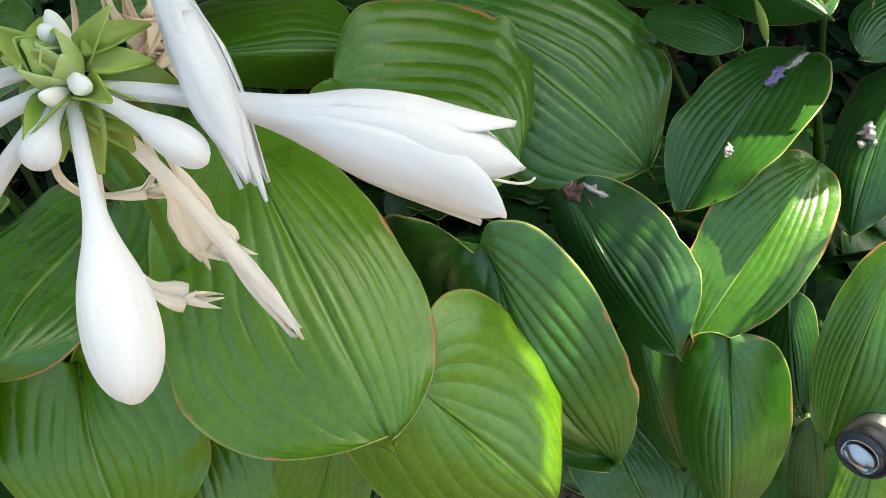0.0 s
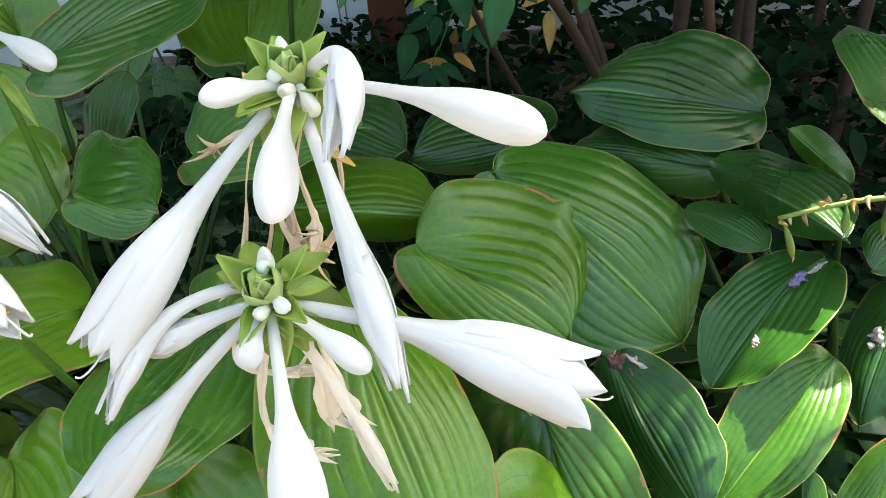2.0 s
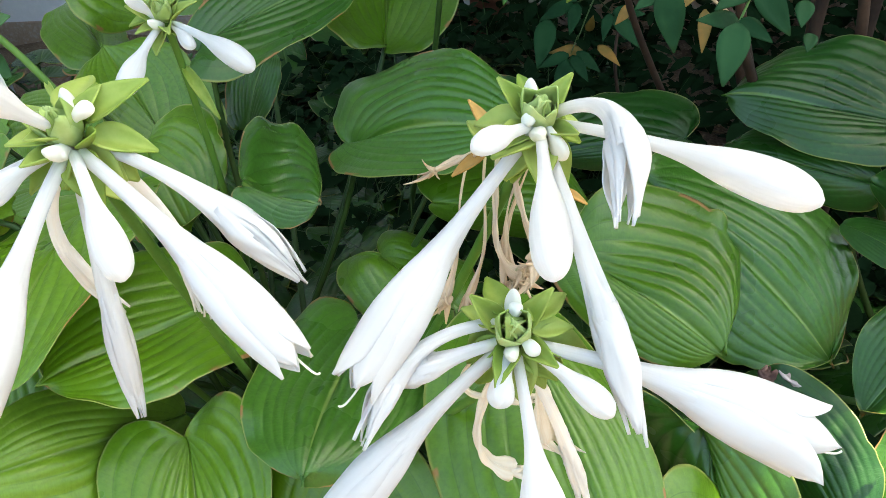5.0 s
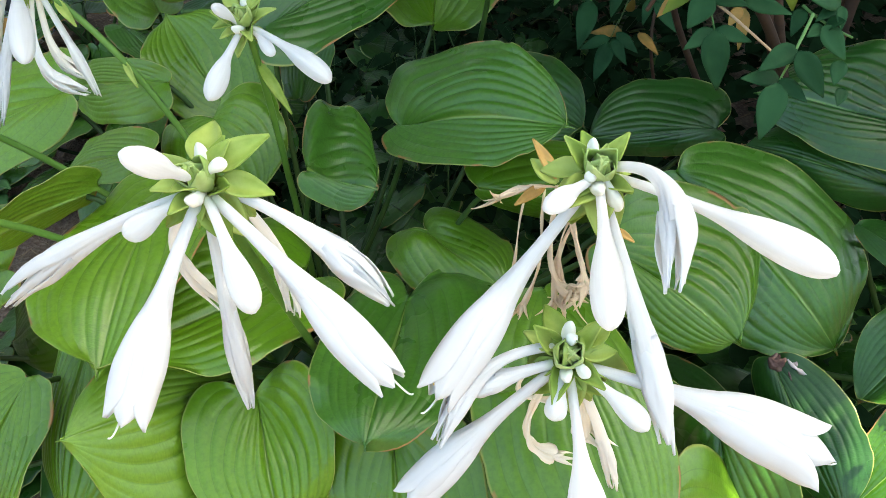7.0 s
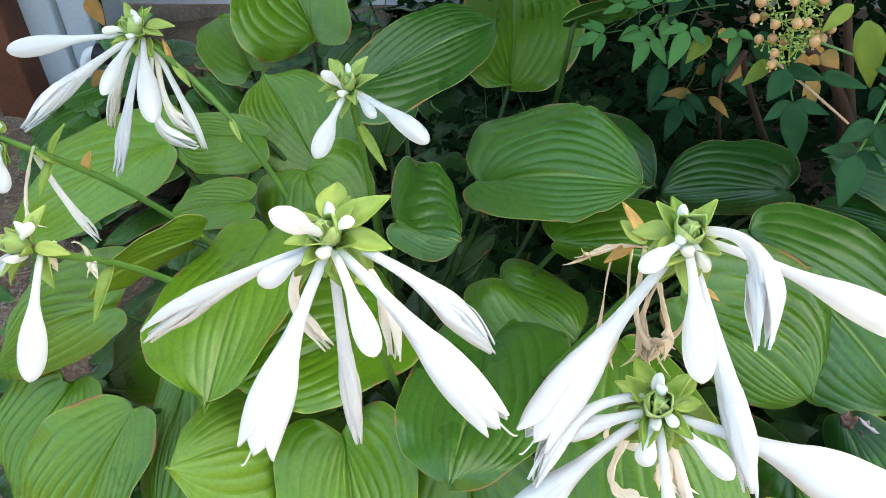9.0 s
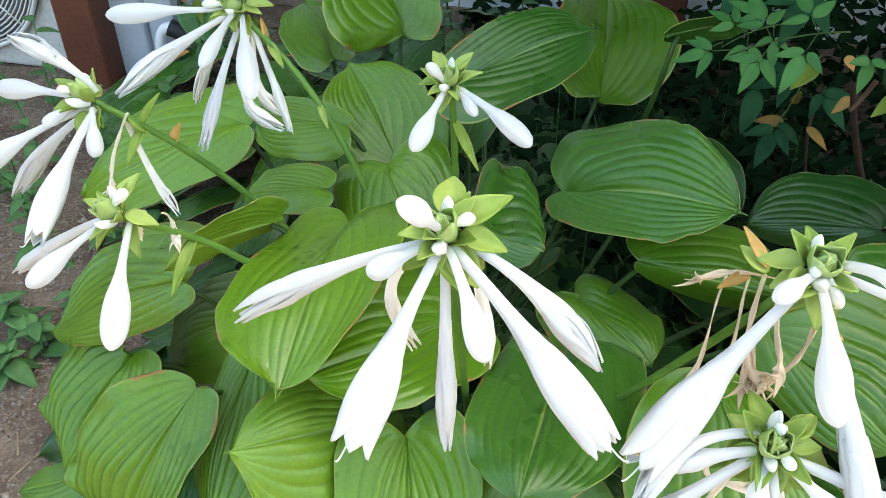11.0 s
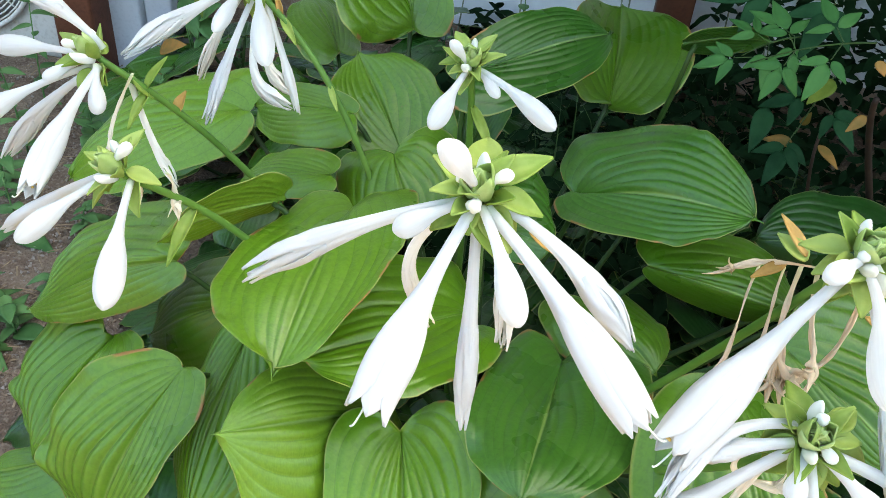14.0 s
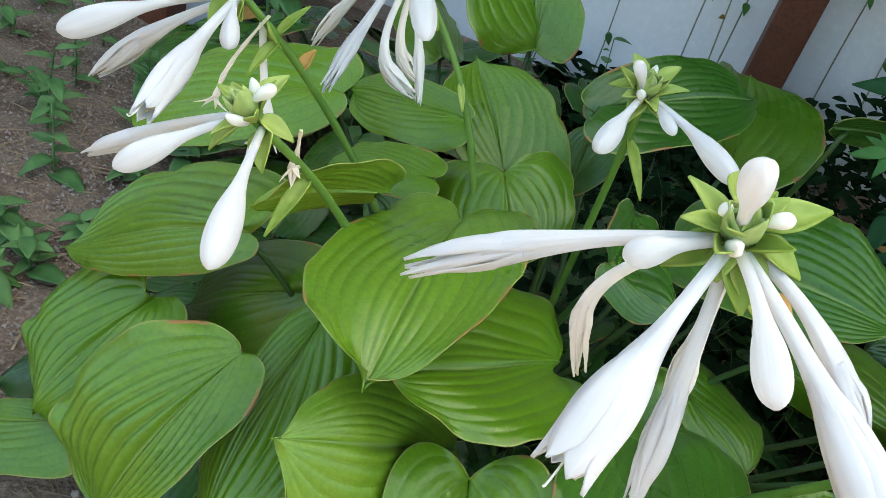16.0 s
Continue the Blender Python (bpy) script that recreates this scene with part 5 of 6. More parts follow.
single((0.016, 0.410, 0.599), (-0.006, 0.398, 0.590), 0.52, NANDINA)
single((0.014, 0.400, 0.601), (0.032, 0.388, 0.578), 0.50, NANDINA)
single((0.011, 0.410, 0.578), (-0.014, 0.398, 0.585), 0.42, NANDINA)
single((0.008, 0.400, 0.583), (0.023, 0.388, 0.575), 0.48, NANDINA)
single((0.006, 0.395, 0.583), (-0.003, 0.375, 0.557), 0.52, NANDINA)
single((0.025, 0.440, 0.609), (0.018, 0.428, 0.597), 0.52, NANDINA)
single((0.046, 0.440, 0.612), (0.016, 0.428, 0.627), 0.42, NANDINA)
single((0.045, 0.440, 0.611), (0.030, 0.428, 0.607), 0.42, NANDINA)
single((0.043, 0.430, 0.615), (0.042, 0.418, 0.606), 0.45, NANDINA)
single((0.036, 0.430, 0.602), (0.024, 0.418, 0.602), 0.55, NANDINA)
single((0.034, 0.425, 0.605), (0.048, 0.413, 0.589), 0.55, NANDINA)
single((0.037, 0.430, 0.603), (0.042, 0.418, 0.612), 0.60, NANDINA)
single((0.048, 0.420, 0.585), (0.044, 0.408, 0.575), 0.65, NANDINA)
single((0.046, 0.470, 0.631), (0.030, 0.458, 0.623), 0.46, NANDINA)
single((0.044, 0.460, 0.634), (0.052, 0.448, 0.621), 0.50, NANDINA)
single((0.055, 0.420, 0.566), (0.050, 0.408, 0.561), 0.60, NANDINA)
single((0.037, 0.470, 0.620), (0.045, 0.458, 0.617), 0.50, NANDINA)
single((0.009, 0.450, 0.649), (0.019, 0.438, 0.608), 0.48, NANDINA_OLIVE)
single((0.015, 0.500, 0.640), (-0.005, 0.488, 0.625), 0.42, NANDINA_OLIVE)
single((0.035, 0.600, 0.536), (0.025, 0.588, 0.525), 0.55, NANDINA_RED)
single((0.042, 0.620, 0.551), (0.055, 0.608, 0.542), 0.90, NANDINA_RED)
single((0.032, 0.620, 0.547), (0.038, 0.608, 0.545), 0.80, NANDINA_RED)
single((-0.050, 0.600, 0.580), (-0.045, 0.588, 0.573), 0.60, NANDINA_RED)
single((-0.020, 0.900, 0.364), (0.008, 0.888, 0.343), 0.42, NANDINA)
single((-0.022, 0.800, 0.487), (-0.047, 0.770, 0.470), 0.50, NANDINA_OLIVE)
tube("leaf_stalk", [(-0.024, 0.530, 0.587), (0.002, 0.510, 0.573), (0.035, 0.500, 0.548)], 0.0013, 0.0010, STRAW, shrub, n=8, sides=6)
tube("leaf_stalk", [(-0.025, 0.510, 0.606), (-0.020, 0.490, 0.593), (-0.014, 0.480, 0.574)], 0.0011, 0.0007, WEED, shrub, n=8, sides=6)
tube("leaf_stalk", [(0.024, 0.420, 0.615), (0.017, 0.410, 0.599), (0.008, 0.400, 0.582)], 0.0011, 0.0007, WEED, shrub, n=8, sides=6)
tube("leaf_stalk", [(0.024, 0.440, 0.611), (0.036, 0.430, 0.603), (0.055, 0.430, 0.595)], 0.0011, 0.0008, WEED, shrub, n=8, sides=6)
tube("leaf_stalk", [(-0.011, 0.490, 0.619), (0.012, 0.470, 0.619), (0.054, 0.460, 0.602)], 0.0011, 0.0008, WEED, shrub, n=8, sides=6)
tube("leaf_stalk", [(-0.038, 0.550, 0.583), (-0.043, 0.550, 0.568), (-0.049, 0.550, 0.556)], 0.0020, 0.0016, TWIG, shrub, n=8, sides=6)
tube("branch", [(0.033, 0.640, 0.547), (0.077, 0.660, 0.508), (0.129, 0.700, 0.442), (0.300, 0.900, 0.000)], 0.0045, 0.006, TWIG, shrub, n=16, sides=8)
stem([(0.150, 0.986, 0.426), (0.170, 0.958, 0.383), (0.193, 0.953, 0.340), (0.300, 1.050, 0.000)], 0.0060, 0.0090)
stem([(0.320, 1.087, 0.404), (0.310, 1.046, 0.339), (0.360, 1.150, 0.000)], 0.0060, 0.0100)
stem([(0.379, 0.981, 0.424), (0.365, 0.932, 0.348), (0.400, 1.000, 0.000)], 0.0070, 0.0110)
stem([(0.273, 0.860, 0.475), (0.301, 0.850, 0.364), (0.340, 0.950, 0.000)], 0.0060, 0.0090)
stem([(0.081, 0.709, 0.563), (0.122, 0.727, 0.415), (0.300, 0.900, 0.000)], 0.0040, 0.0070)
stem([(0.003, 0.731, 0.500), (0.003, 0.760, 0.455), (0.250, 1.000, 0.000)], 0.0030, 0.0050)
stem([(0.059, 1.052, 0.350), (0.002, 0.931, 0.323), (0.150, 1.100, 0.000)], 0.0020, 0.0030)
# berries: a loose panicle, tan berries among yellow-green twigs with pale knobs
rnd = random.Random(5)
berries, top = Vector((-0.023, 0.500, 0.622)), Vector((-0.016, 0.530, 0.668))
panicle = [top, top.lerp(berries, 0.5) + Vector((0.006, 0, 0)), berries + Vector((0.0, 0.0, 0.012)), berries + Vector((0.004, -0.004, -0.026))]
tube("berry_stalk", panicle, 0.0013, 0.0007, BRACT, shrub, n=12, sides=6)
axis = bezier(panicle, 40)
for k in range(26):
    foot = axis[min(40, 14 + k)]
    a = 2.4 * k
    out = Vector((math.cos(a), 0.6 * math.sin(a) - 0.2, rnd.uniform(-0.5, 0.6))).normalized() * rnd.uniform(0.010, 0.027)
    tube("berry_twig", [foot, foot + out * 0.5 + Vector((0, 0, 0.002)), foot + out], 0.0006, 0.0005, BRACT, shrub, n=4, sides=5)
    for j in range(7):
        q = foot + out * rnd.uniform(0.5, 1.0)
        e = q + Vector((rnd.gauss(0, 1), rnd.gauss(0, 1), rnd.gauss(0, 1))).normalized() * 0.0065
        tube("berry_twig", [q, e], 0.0004, 0.0004, BRACT, shrub, n=2, sides=4)
        bm = bmesh.new()
        bmesh.ops.create_icosphere(bm, subdivisions=1, radius=0.0010, matrix=Matrix.Translation(e))
        part("knob", bm, SCALE, shrub)
    if k % 5 != 3:
        p = foot + out + out.normalized() * 0.002
        bm = bmesh.new()
        bmesh.ops.create_uvsphere(bm, u_segments=14, v_segments=10, radius=rnd.uniform(0.0032, 0.0041), matrix=Matrix.Translation(p))
        bmesh.ops.create_cone(bm, segments=6, radius1=0.0008, radius2=0.0003, depth=0.002, matrix=Matrix.Translation(p - Vector((0, 0, 0.0048))))
        part("berry", bm, BERRY, shrub)

# leafy thicket behind the clumps, shade in its colour; unseen shrub crown added overhead


def leaf_cloud(name, n, place, size, mat, parent, seed):
    """Many small pointed leaves; place(random) gives where each one hangs."""
    rnd = random.Random(seed)
    tpl = [(x, y * s * 0.5, 0.10 * s * y * y - 0.12 * x * x) for x, s in ((0.0, 0.04), (0.25, 0.40), (0.5, 0.46), (0.78, 0.30), (1.0, 0.02)) for y in (-1, 0, 1)]
    quads = [(3 * i + k, 3 * i + 3 + k, 3 * i + 4 + k, 3 * i + 1 + k) for i in range(4) for k in range(2)]
    verts, faces = [], []
    for k in range(n):
        p, a, L = Vector(place(rnd)), rnd.uniform(0, 6.3), rnd.uniform(*size)
        ex = Vector((math.cos(a), math.sin(a), rnd.uniform(-0.9, 0.3))).normalized()
        ey = Vector((rnd.uniform(-0.5, 0.5), -0.3, 0.85)).cross(ex).normalized()
        ez = ex.cross(ey)
        o = len(verts)
        verts += [p + (ex * x + ey * y + ez * z) * L for x, y, z in tpl]
        faces += [tuple(o + i for i in q) for q in quads]
    me = bpy.data.meshes.new(name)
    me.from_pydata(verts, [], faces)
    me.polygons.foreach_set("use_smooth", [True] * len(me.polygons))
    me.materials.append(mat)
    ob = new(name, me)
    if parent:
        ob.parent = parent
        ob.matrix_parent_inverse = Matrix.Translation(parent.matrix_world.translation).inverted()
    return ob


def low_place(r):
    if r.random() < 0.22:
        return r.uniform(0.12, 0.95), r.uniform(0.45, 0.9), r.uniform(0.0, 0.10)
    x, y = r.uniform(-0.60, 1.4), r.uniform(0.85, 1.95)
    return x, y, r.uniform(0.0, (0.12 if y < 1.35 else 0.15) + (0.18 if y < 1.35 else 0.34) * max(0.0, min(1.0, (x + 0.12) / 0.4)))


def crown_place(r):
    """Rounded unseen clumps that merge into one shading crown, open below; thinned for dapples."""
    while True:
        cx, cy, cz, rad = r.choice(CLUMPS)
        d = Vector((r.gauss(0, 1), r.gauss(0, 1), r.gauss(0, 0.8))).normalized() * rad * r.uniform(0.25, 1.0) ** 0.5
        x, y, z = cx + d.x, cy + d.y, cz + d.z
        front, across = y - 0.425 * (z - 1.1), x - 0.425 * (z - 1.1)
        keep = 1.0 if front > 0.81 else 0.42 if across < 0.50 else 0.085
        if y < 1.92 and z > (0.62 if y > 0.95 and x > 0.0 else 0.86) and r.random() < keep:
            return x, y, z


clumps = random.Random(19)
CLUMPS = [(0.05 + 0.36 * i + clumps.uniform(-0.08, 0.08), 0.78 + 0.36 * j + clumps.uniform(-0.08, 0.08), clumps.uniform(0.92, 1.28), clumps.uniform(0.26, 0.38)) for i in range(4) for j in range(3)]
CLUMPS += [(-0.22, 1.12, 1.05, 0.28), (-0.28, 1.50, 1.05, 0.30), (1.35, 1.2, 1.0, 0.30), (0.45, 1.2, 1.42, 0.34), (0.85, 1.35, 1.38, 0.30), (0.12, 1.4, 1.3, 0.3)]
tagged(leaf_cloud("undergrowth", 10500, low_place, (0.025, 0.06), UNDERGROWTH_SHADE, None, 9), "undergrowth of small pointed leaves, shade painted into their dark colour", "undergrowth", kind="stuff")
# crown above the view, added to block sun and sky
tagged(leaf_cloud("foliage", 12800, crown_place, (0.036, 0.073), NANDINA, shrub, 10), "unseen crown of small pointed leaves added to shade the bed", kind="stuff")
for x, y in ((0.30, 1.05), (0.42, 1.15), (0.62, 1.3), (0.5, 0.95), (0.85, 1.2)):
    stem([(x, y, -0.01), (x + 0.03, y, 0.6), (x + 0.1, y + 0.1, 1.45)], 0.011, 0.004)

# ---- along the wall ----


def outdoor_unit(x0, x1, y0, y1, z0, z1, fx, fz, fr):
    unit = empty("outdoor_unit", ((x0 + x1) / 2, (y0 + y1) / 2, 0), "off-white outdoor air conditioner unit with a round fan grille", "air conditioner")
    bm = bmesh.new()
    box(bm, (x0, y0, z0), (x1, y1, z1), 0.012)
    part("casing", bm, ENAMEL, unit)
    # grey disc on the casing; its colour stands for shade in the opening
    bm = bmesh.new()
    bmesh.ops.create_cone(bm, segments=48, radius1=fr, radius2=fr, depth=0.01, cap_ends=True, matrix=Matrix.Translation((fx, y0 - 0.004, fz)) @ Matrix.Rotation(radians(90), 4, "X"))
    part("fan_well", bm, SHADOWY, unit, "round disc coloured for the shade inside the fan opening")
    for k in range(24):
        r = fr * (k + 1) / 24
        bm = bmesh.new()
        pts = [Vector((fx + r * math.cos(a), y0 - 0.018, fz + r * math.sin(a))) for a in [2 * math.pi * i / 40 for i in range(41)]]
        sweep(bm, pts, lambda s, a: 0.0021 if k < 23 else 0.006, 6, cap=False)
        part("grille_ring", bm, ENAMEL, unit)
    for k in range(12):
        a = 2 * math.pi * k / 12
        tube("grille_bar", [(fx + 0.03 * math.cos(a), y0 - 0.02, fz + 0.03 * math.sin(a)), (fx + fr * math.cos(a + 0.25), y0 - 0.018, fz + fr * math.sin(a + 0.25))], 0.0022, 0.0022, ENAMEL, unit, n=4, sides=6)
    for fxx in (x0 + 0.12, x1 - 0.12):
        bm = bmesh.new()
        box(bm, (fxx - 0.03, y0 + 0.01, -0.03), (fxx + 0.03, y1, z0 + 0.005), 0.004)
        part("foot", bm, BLACK, unit)
    return unit


outdoor_unit(-2.28, -1.478, 1.46, 1.76, 0.015, 0.58, -1.715, 0.285, 0.225)

duct = empty("pipe_cover", (-1.28, 1.6, 0), "tall grey metal cover over pipes beside the post", "pipe cover")
bm = bmesh.new()
box(bm, (-1.345, 1.46, -0.03), (-1.265, 1.62, 2.2), 0.006)
part("cover", bm, COVER, duct)
bm = bmesh.new()
box(bm, (-1.262, 1.475, -0.03), (-1.195, 1.62, 2.2), 0.006)
part("cover", bm, COVER, duct)

drain = empty("drain_pipe", (-1.22, 1.44, 0), "white plastic drain pipe elbow with a black rubber collar", "pipe")
tube("pipe", [(-1.178, 1.44, 0.160), (-1.203, 1.44, 0.168), (-1.226, 1.44, 0.140), (-1.224, 1.44, 0.09), (-1.220, 1.44, 0.05), (-1.220, 1.44, -0.02)], 0.0125, 0.0125, PLASTIC, drain, n=18, sides=14)
tube("collar", [(-1.186, 1.44, 0.162), (-1.172, 1.442, 0.156), (-1.150, 1.445, 0.142)], 0.020, 0.018, BLACK, drain, "black rubber collar", n=6, sides=14)
tube("hose", [(-1.165, 1.445, 0.150), (-1.148, 1.45, 0.20), (-1.165, 1.47, 0.26), (-1.17, 1.52, 0.40), (-1.16, 1.6, 0.9)], 0.008, 0.008, BLACK, drain, "black hose", n=16, sides=10)



def wall_stem(foot, mid, top, leaves, seed):
    """A thin grey-green stem that leans on the wall, with a few small leaves."""
    rnd = random.Random(seed)
    ob = empty("vine_stem", foot, "thin grey-green stem with small leaves leaning on the plaster wall", "vine", "stems at the wall")
    path = [Vector(foot), Vector(mid), Vector(top)]
    tube("stem", path, 0.0022, 0.0016, VINE, ob, n=14, sides=6)
    line = bezier(path, 40)
    for k in range(leaves):
        p = line[rnd.randrange(14, 40)]
        L = rnd.uniform(0.022, 0.036)
        way = (rnd.uniform(-1, 1), rnd.uniform(-0.6, -0.1), rnd.uniform(-0.9, 0.2))
        thick(part("leaf", leaflet(None, p, way, (0.1, -0.8, 0.5), L, L * 0.55, 0.2), NANDINA_FRESH if rnd.random() < 0.7 else NANDINA_RED, ob), 0.0004)


VINE = plain_plant("vine_stem_grey", (0.16, 0.18, 0.12), (0.26, 0.29, 0.20), 0.7, 40, 0.0)
wall_stem((-0.307, 1.970, 0.0), (-0.325, 1.972, 0.42), (-0.318, 1.970, 0.86), 3, 1)
wall_stem((-0.238, 1.970, 0.0), (-0.262, 1.972, 0.45), (-0.318, 1.970, 0.87), 5, 2)
wall_stem((-0.227, 1.970, 0.0), (-0.236, 1.972, 0.40), (-0.219, 1.970, 0.89), 4, 3)
wall_stem((0.02, 1.965, 0.0), (-0.02, 1.968, 0.45), (0.03, 1.970, 0.92), 9, 4)
wall_stem((0.12, 1.965, 0.0), (0.10, 1.968, 0.45), (0.06, 1.970, 0.80), 9, 5)
wall_stem((-0.50, 1.965, 0.0), (-0.49, 1.968, 0.25), (-0.52, 1.970, 0.46), 6, 6)
wall_stem((-0.66, 1.965, 0.0), (-0.64, 1.968, 0.20), (-0.62, 1.970, 0.40), 7, 7)
tagged(tube("wall_hose", [(-1.486, 1.950, 0.143), (-1.386, 1.950, 0.193), (-1.211, 1.950, 0.186), (-1.095, 1.990, 0.468)], 0.011, 0.011, BLACK, None, n=20, sides=10), "black rubber hose curving against the wall", "hose")
pipe_weed = empty("weed", (-1.10, 1.40, 0.0), "leafy weed with a few yellowed leaves beside the drain pipe", "weed", "weeds in the soil")
tube("stem", [(-1.10, 1.40, -0.01), (-1.10, 1.39, 0.10), (-1.12, 1.38, 0.24)], 0.003, 0.0015, WEED, pipe_weed, n=8, sides=6)
for b, e, wide, mat in (((-1.106, 1.380, 0.242), (-1.064, 1.340, 0.176), 0.52, WEED), ((-1.072, 1.380, 0.202), (-1.012, 1.340, 0.170), 0.55, WEED), ((-1.076, 1.380, 0.208), (-1.014, 1.340, 0.255), 0.50, WEED), ((-1.123, 1.380, 0.301), (-1.079, 1.340, 0.266), 0.50, NANDINA_RED), ((-1.072, 1.380, 0.166), (-1.072, 1.340, 0.125), 0.50, WEED), ((-1.044, 1.380, 0.249), (-0.978, 1.340, 0.289), 0.50, WEED), ((-1.075, 1.380, 0.256), (-1.049, 1.340, 0.224), 0.35, NANDINA_OLIVE), ((-1.176, 1.380, 0.120), (-1.099, 1.340, 0.161), 0.40, NANDINA_RED)):
    b, e = Vector(b), Vector(e)
    thick(part("leaf", leaflet(None, b, e - b, (0.3, -0.6, 0.6), (e - b).length, (e - b).length * wide, 0.1), mat, pipe_weed), 0.0005)
    tube("leaf_stalk", [(-1.10, 1.39, 0.10), (Vector((-1.10, 1.39, 0.10)) + b) / 2, b], 0.0012, 0.0008, WEED, pipe_weed, n=5, sides=5)
# ---- weeds, straw and stones on the soil ----


def weed(x, y, h, seed, leaves=12):
    rnd = random.Random(seed)
    ob = empty("weed", (x, y, 0.0), "small green weed growing in the soil", "weed", "weeds in the soil")
    top = Vector((x + rnd.uniform(-0.03, 0.03), y + rnd.uniform(-0.03, 0.03), h))
    tube("stem", [(x, y, -0.01), (x, y, h * 0.5), top], 0.0022, 0.001, WEED, ob, n=8, sides=6)
    for k in range(leaves):
        t = (k + 1) / leaves
        a = k * 2.4 + rnd.uniform(-0.3, 0.3)
        p = Vector((x, y, 0)).lerp(top, t)
        L = rnd.uniform(0.028, 0.062) * (1.2 - 0.5 * t)
        bm = leaflet(None, p, (math.cos(a), math.sin(a), rnd.uniform(-0.1, 0.6)), (0, -0.1, 1), L, L * 0.56, rnd.uniform(0.1, 0.5))
        thick(part("leaf", bm, WEED, ob), 0.0004)


for k, (x, y, h) in enumerate(((-1.22, 0.92, 0.16), (-1.12, 0.82, 0.12), (-1.30, 1.08, 0.2), (-1.05, 0.66, 0.06), (-1.02, 0.58, 0.05), (-1.16, 0.70, 0.07), (-1.38, 1.25, 0.22), (-1.0, 0.98, 0.10), (-1.45, 1.02, 0.12),
                               (-0.96, 0.72, 0.05), (-1.25, 0.76, 0.06), (-0.92, 1.25, 0.12), (-0.80, 1.45, 0.15), (-1.02, 1.40, 0.12), (-0.62, 1.60, 0.22), (-0.45, 1.75, 0.25), (-0.75, 1.75, 0.2), (-1.08, 0.50, 0.04), (-1.34, 0.86, 0.08), (-1.42, 0.93, 0.10), (-1.28, 0.98, 0.07), (-1.50, 1.15, 0.10), (-1.20, 1.15, 0.09), (-1.12, 1.02, 0.05), (-1.36, 0.74, 0.05), (-1.05, 0.88, 0.06), (-1.18, 0.60, 0.04), (-0.99, 0.63, 0.04), (-1.10, 1.25, 0.12), (-1.55, 1.28, 0.16))):
    weed(x, y, h, 70 + k, 9 + k % 5)

bm = bmesh.new()
rnd = random.Random(31)
for k in range(3800):
    x, y = rnd.uniform(-1.9, 0.4), rnd.uniform(-0.2, 1.9)
    a, L = rnd.uniform(0, 6.3), rnd.uniform(0.01, 0.06)
    z = 0.028 * (noise.noise((x * 3.1, y * 3.1, 0.3)) + 0.5 * noise.noise((x * 9.0, y * 9.0, 2.0))) + 0.003
    d = Vector((math.cos(a), math.sin(a), rnd.uniform(-0.05, 0.1))) * L
    w = Vector((-math.sin(a), math.cos(a), 0)) * rnd.uniform(0.0006, 0.0016)
    p = Vector((x, y, z))
    vs = [bm.verts.new(q) for q in (p - w, p + w, p + d + w * 0.5, p + d - w * 0.5, p + d * 0.5 + Vector((0, 0, 0.002)))]
    bm.faces.new((vs[0], vs[1], vs[4]))
    bm.faces.new((vs[1], vs[2], vs[4]))
    bm.faces.new((vs[2], vs[3], vs[4]))
    bm.faces.new((vs[3], vs[0], vs[4]))
tagged(part("straw", bm, STRAW), "scattered dry straw and plant bits on the soil", "litter", kind="stuff")
bm = bmesh.new()
for k in range(900):
    x, y = rnd.uniform(-2.2, 0.6), rnd.uniform(-0.2, 1.9)
    r = rnd.uniform(0.002, 0.008) * (1 + (k % 40 == 0) * 1.5)
    z = 0.028 * (noise.noise((x * 3.1, y * 3.1, 0.3)) + 0.5 * noise.noise((x * 9.0, y * 9.0, 2.0)))
    ret = bmesh.ops.create_icosphere(bm, subdivisions=1, radius=1.0)
    sc = Matrix.Translation((x, y, z)) @ Euler((rnd.uniform(0, 3), rnd.uniform(0, 3), rnd.uniform(0, 3))).to_matrix().to_4x4() @ Matrix.Diagonal((r, r * rnd.uniform(0.6, 1), r * rnd.uniform(0.5, 0.8), 1))
    bmesh.ops.transform(bm, matrix=sc, verts=ret["verts"])
tagged(part("gravel", bm, PEBBLE), "small grey pebbles strewn on the soil", "gravel", kind="stuff")

# fine pale grit at the edge of the bed
rnd = random.Random(37)
verts, faces = [], []
for k in range(5000):
    x, y = -0.92 - abs(rnd.gauss(0, 0.35)), rnd.uniform(-0.1, 1.5)
    r = rnd.uniform(0.0012, 0.0045)
    z = 0.028 * (noise.noise((x * 3.1, y * 3.1, 0.3)) + 0.5 * noise.noise((x * 9.0, y * 9.0, 2.0))) + 0.001
    o, a = len(verts), rnd.uniform(0, 6.3)
    for i in range(3):
        verts.append((x + r * math.cos(a + 2.1 * i), y + r * math.sin(a + 2.1 * i), z + rnd.uniform(0, 0.3) * r))
    verts += [(x + rnd.uniform(-0.3, 0.3) * r, y + rnd.uniform(-0.3, 0.3) * r, z + r * rnd.uniform(0.6, 1.1)), (x, y, z - r)]
    faces += [(o, o + 1, o + 3), (o + 1, o + 2, o + 3), (o + 2, o, o + 3), (o + 1, o, o + 4), (o + 2, o + 1, o + 4), (o, o + 2, o + 4)]
me = bpy.data.meshes.new("grit")
me.from_pydata(verts, [], faces)
me.materials.append(PEBBLE)
tagged(new("grit", me), "fine pale grit on the soil at the bed's edge", "grit", kind="stuff")

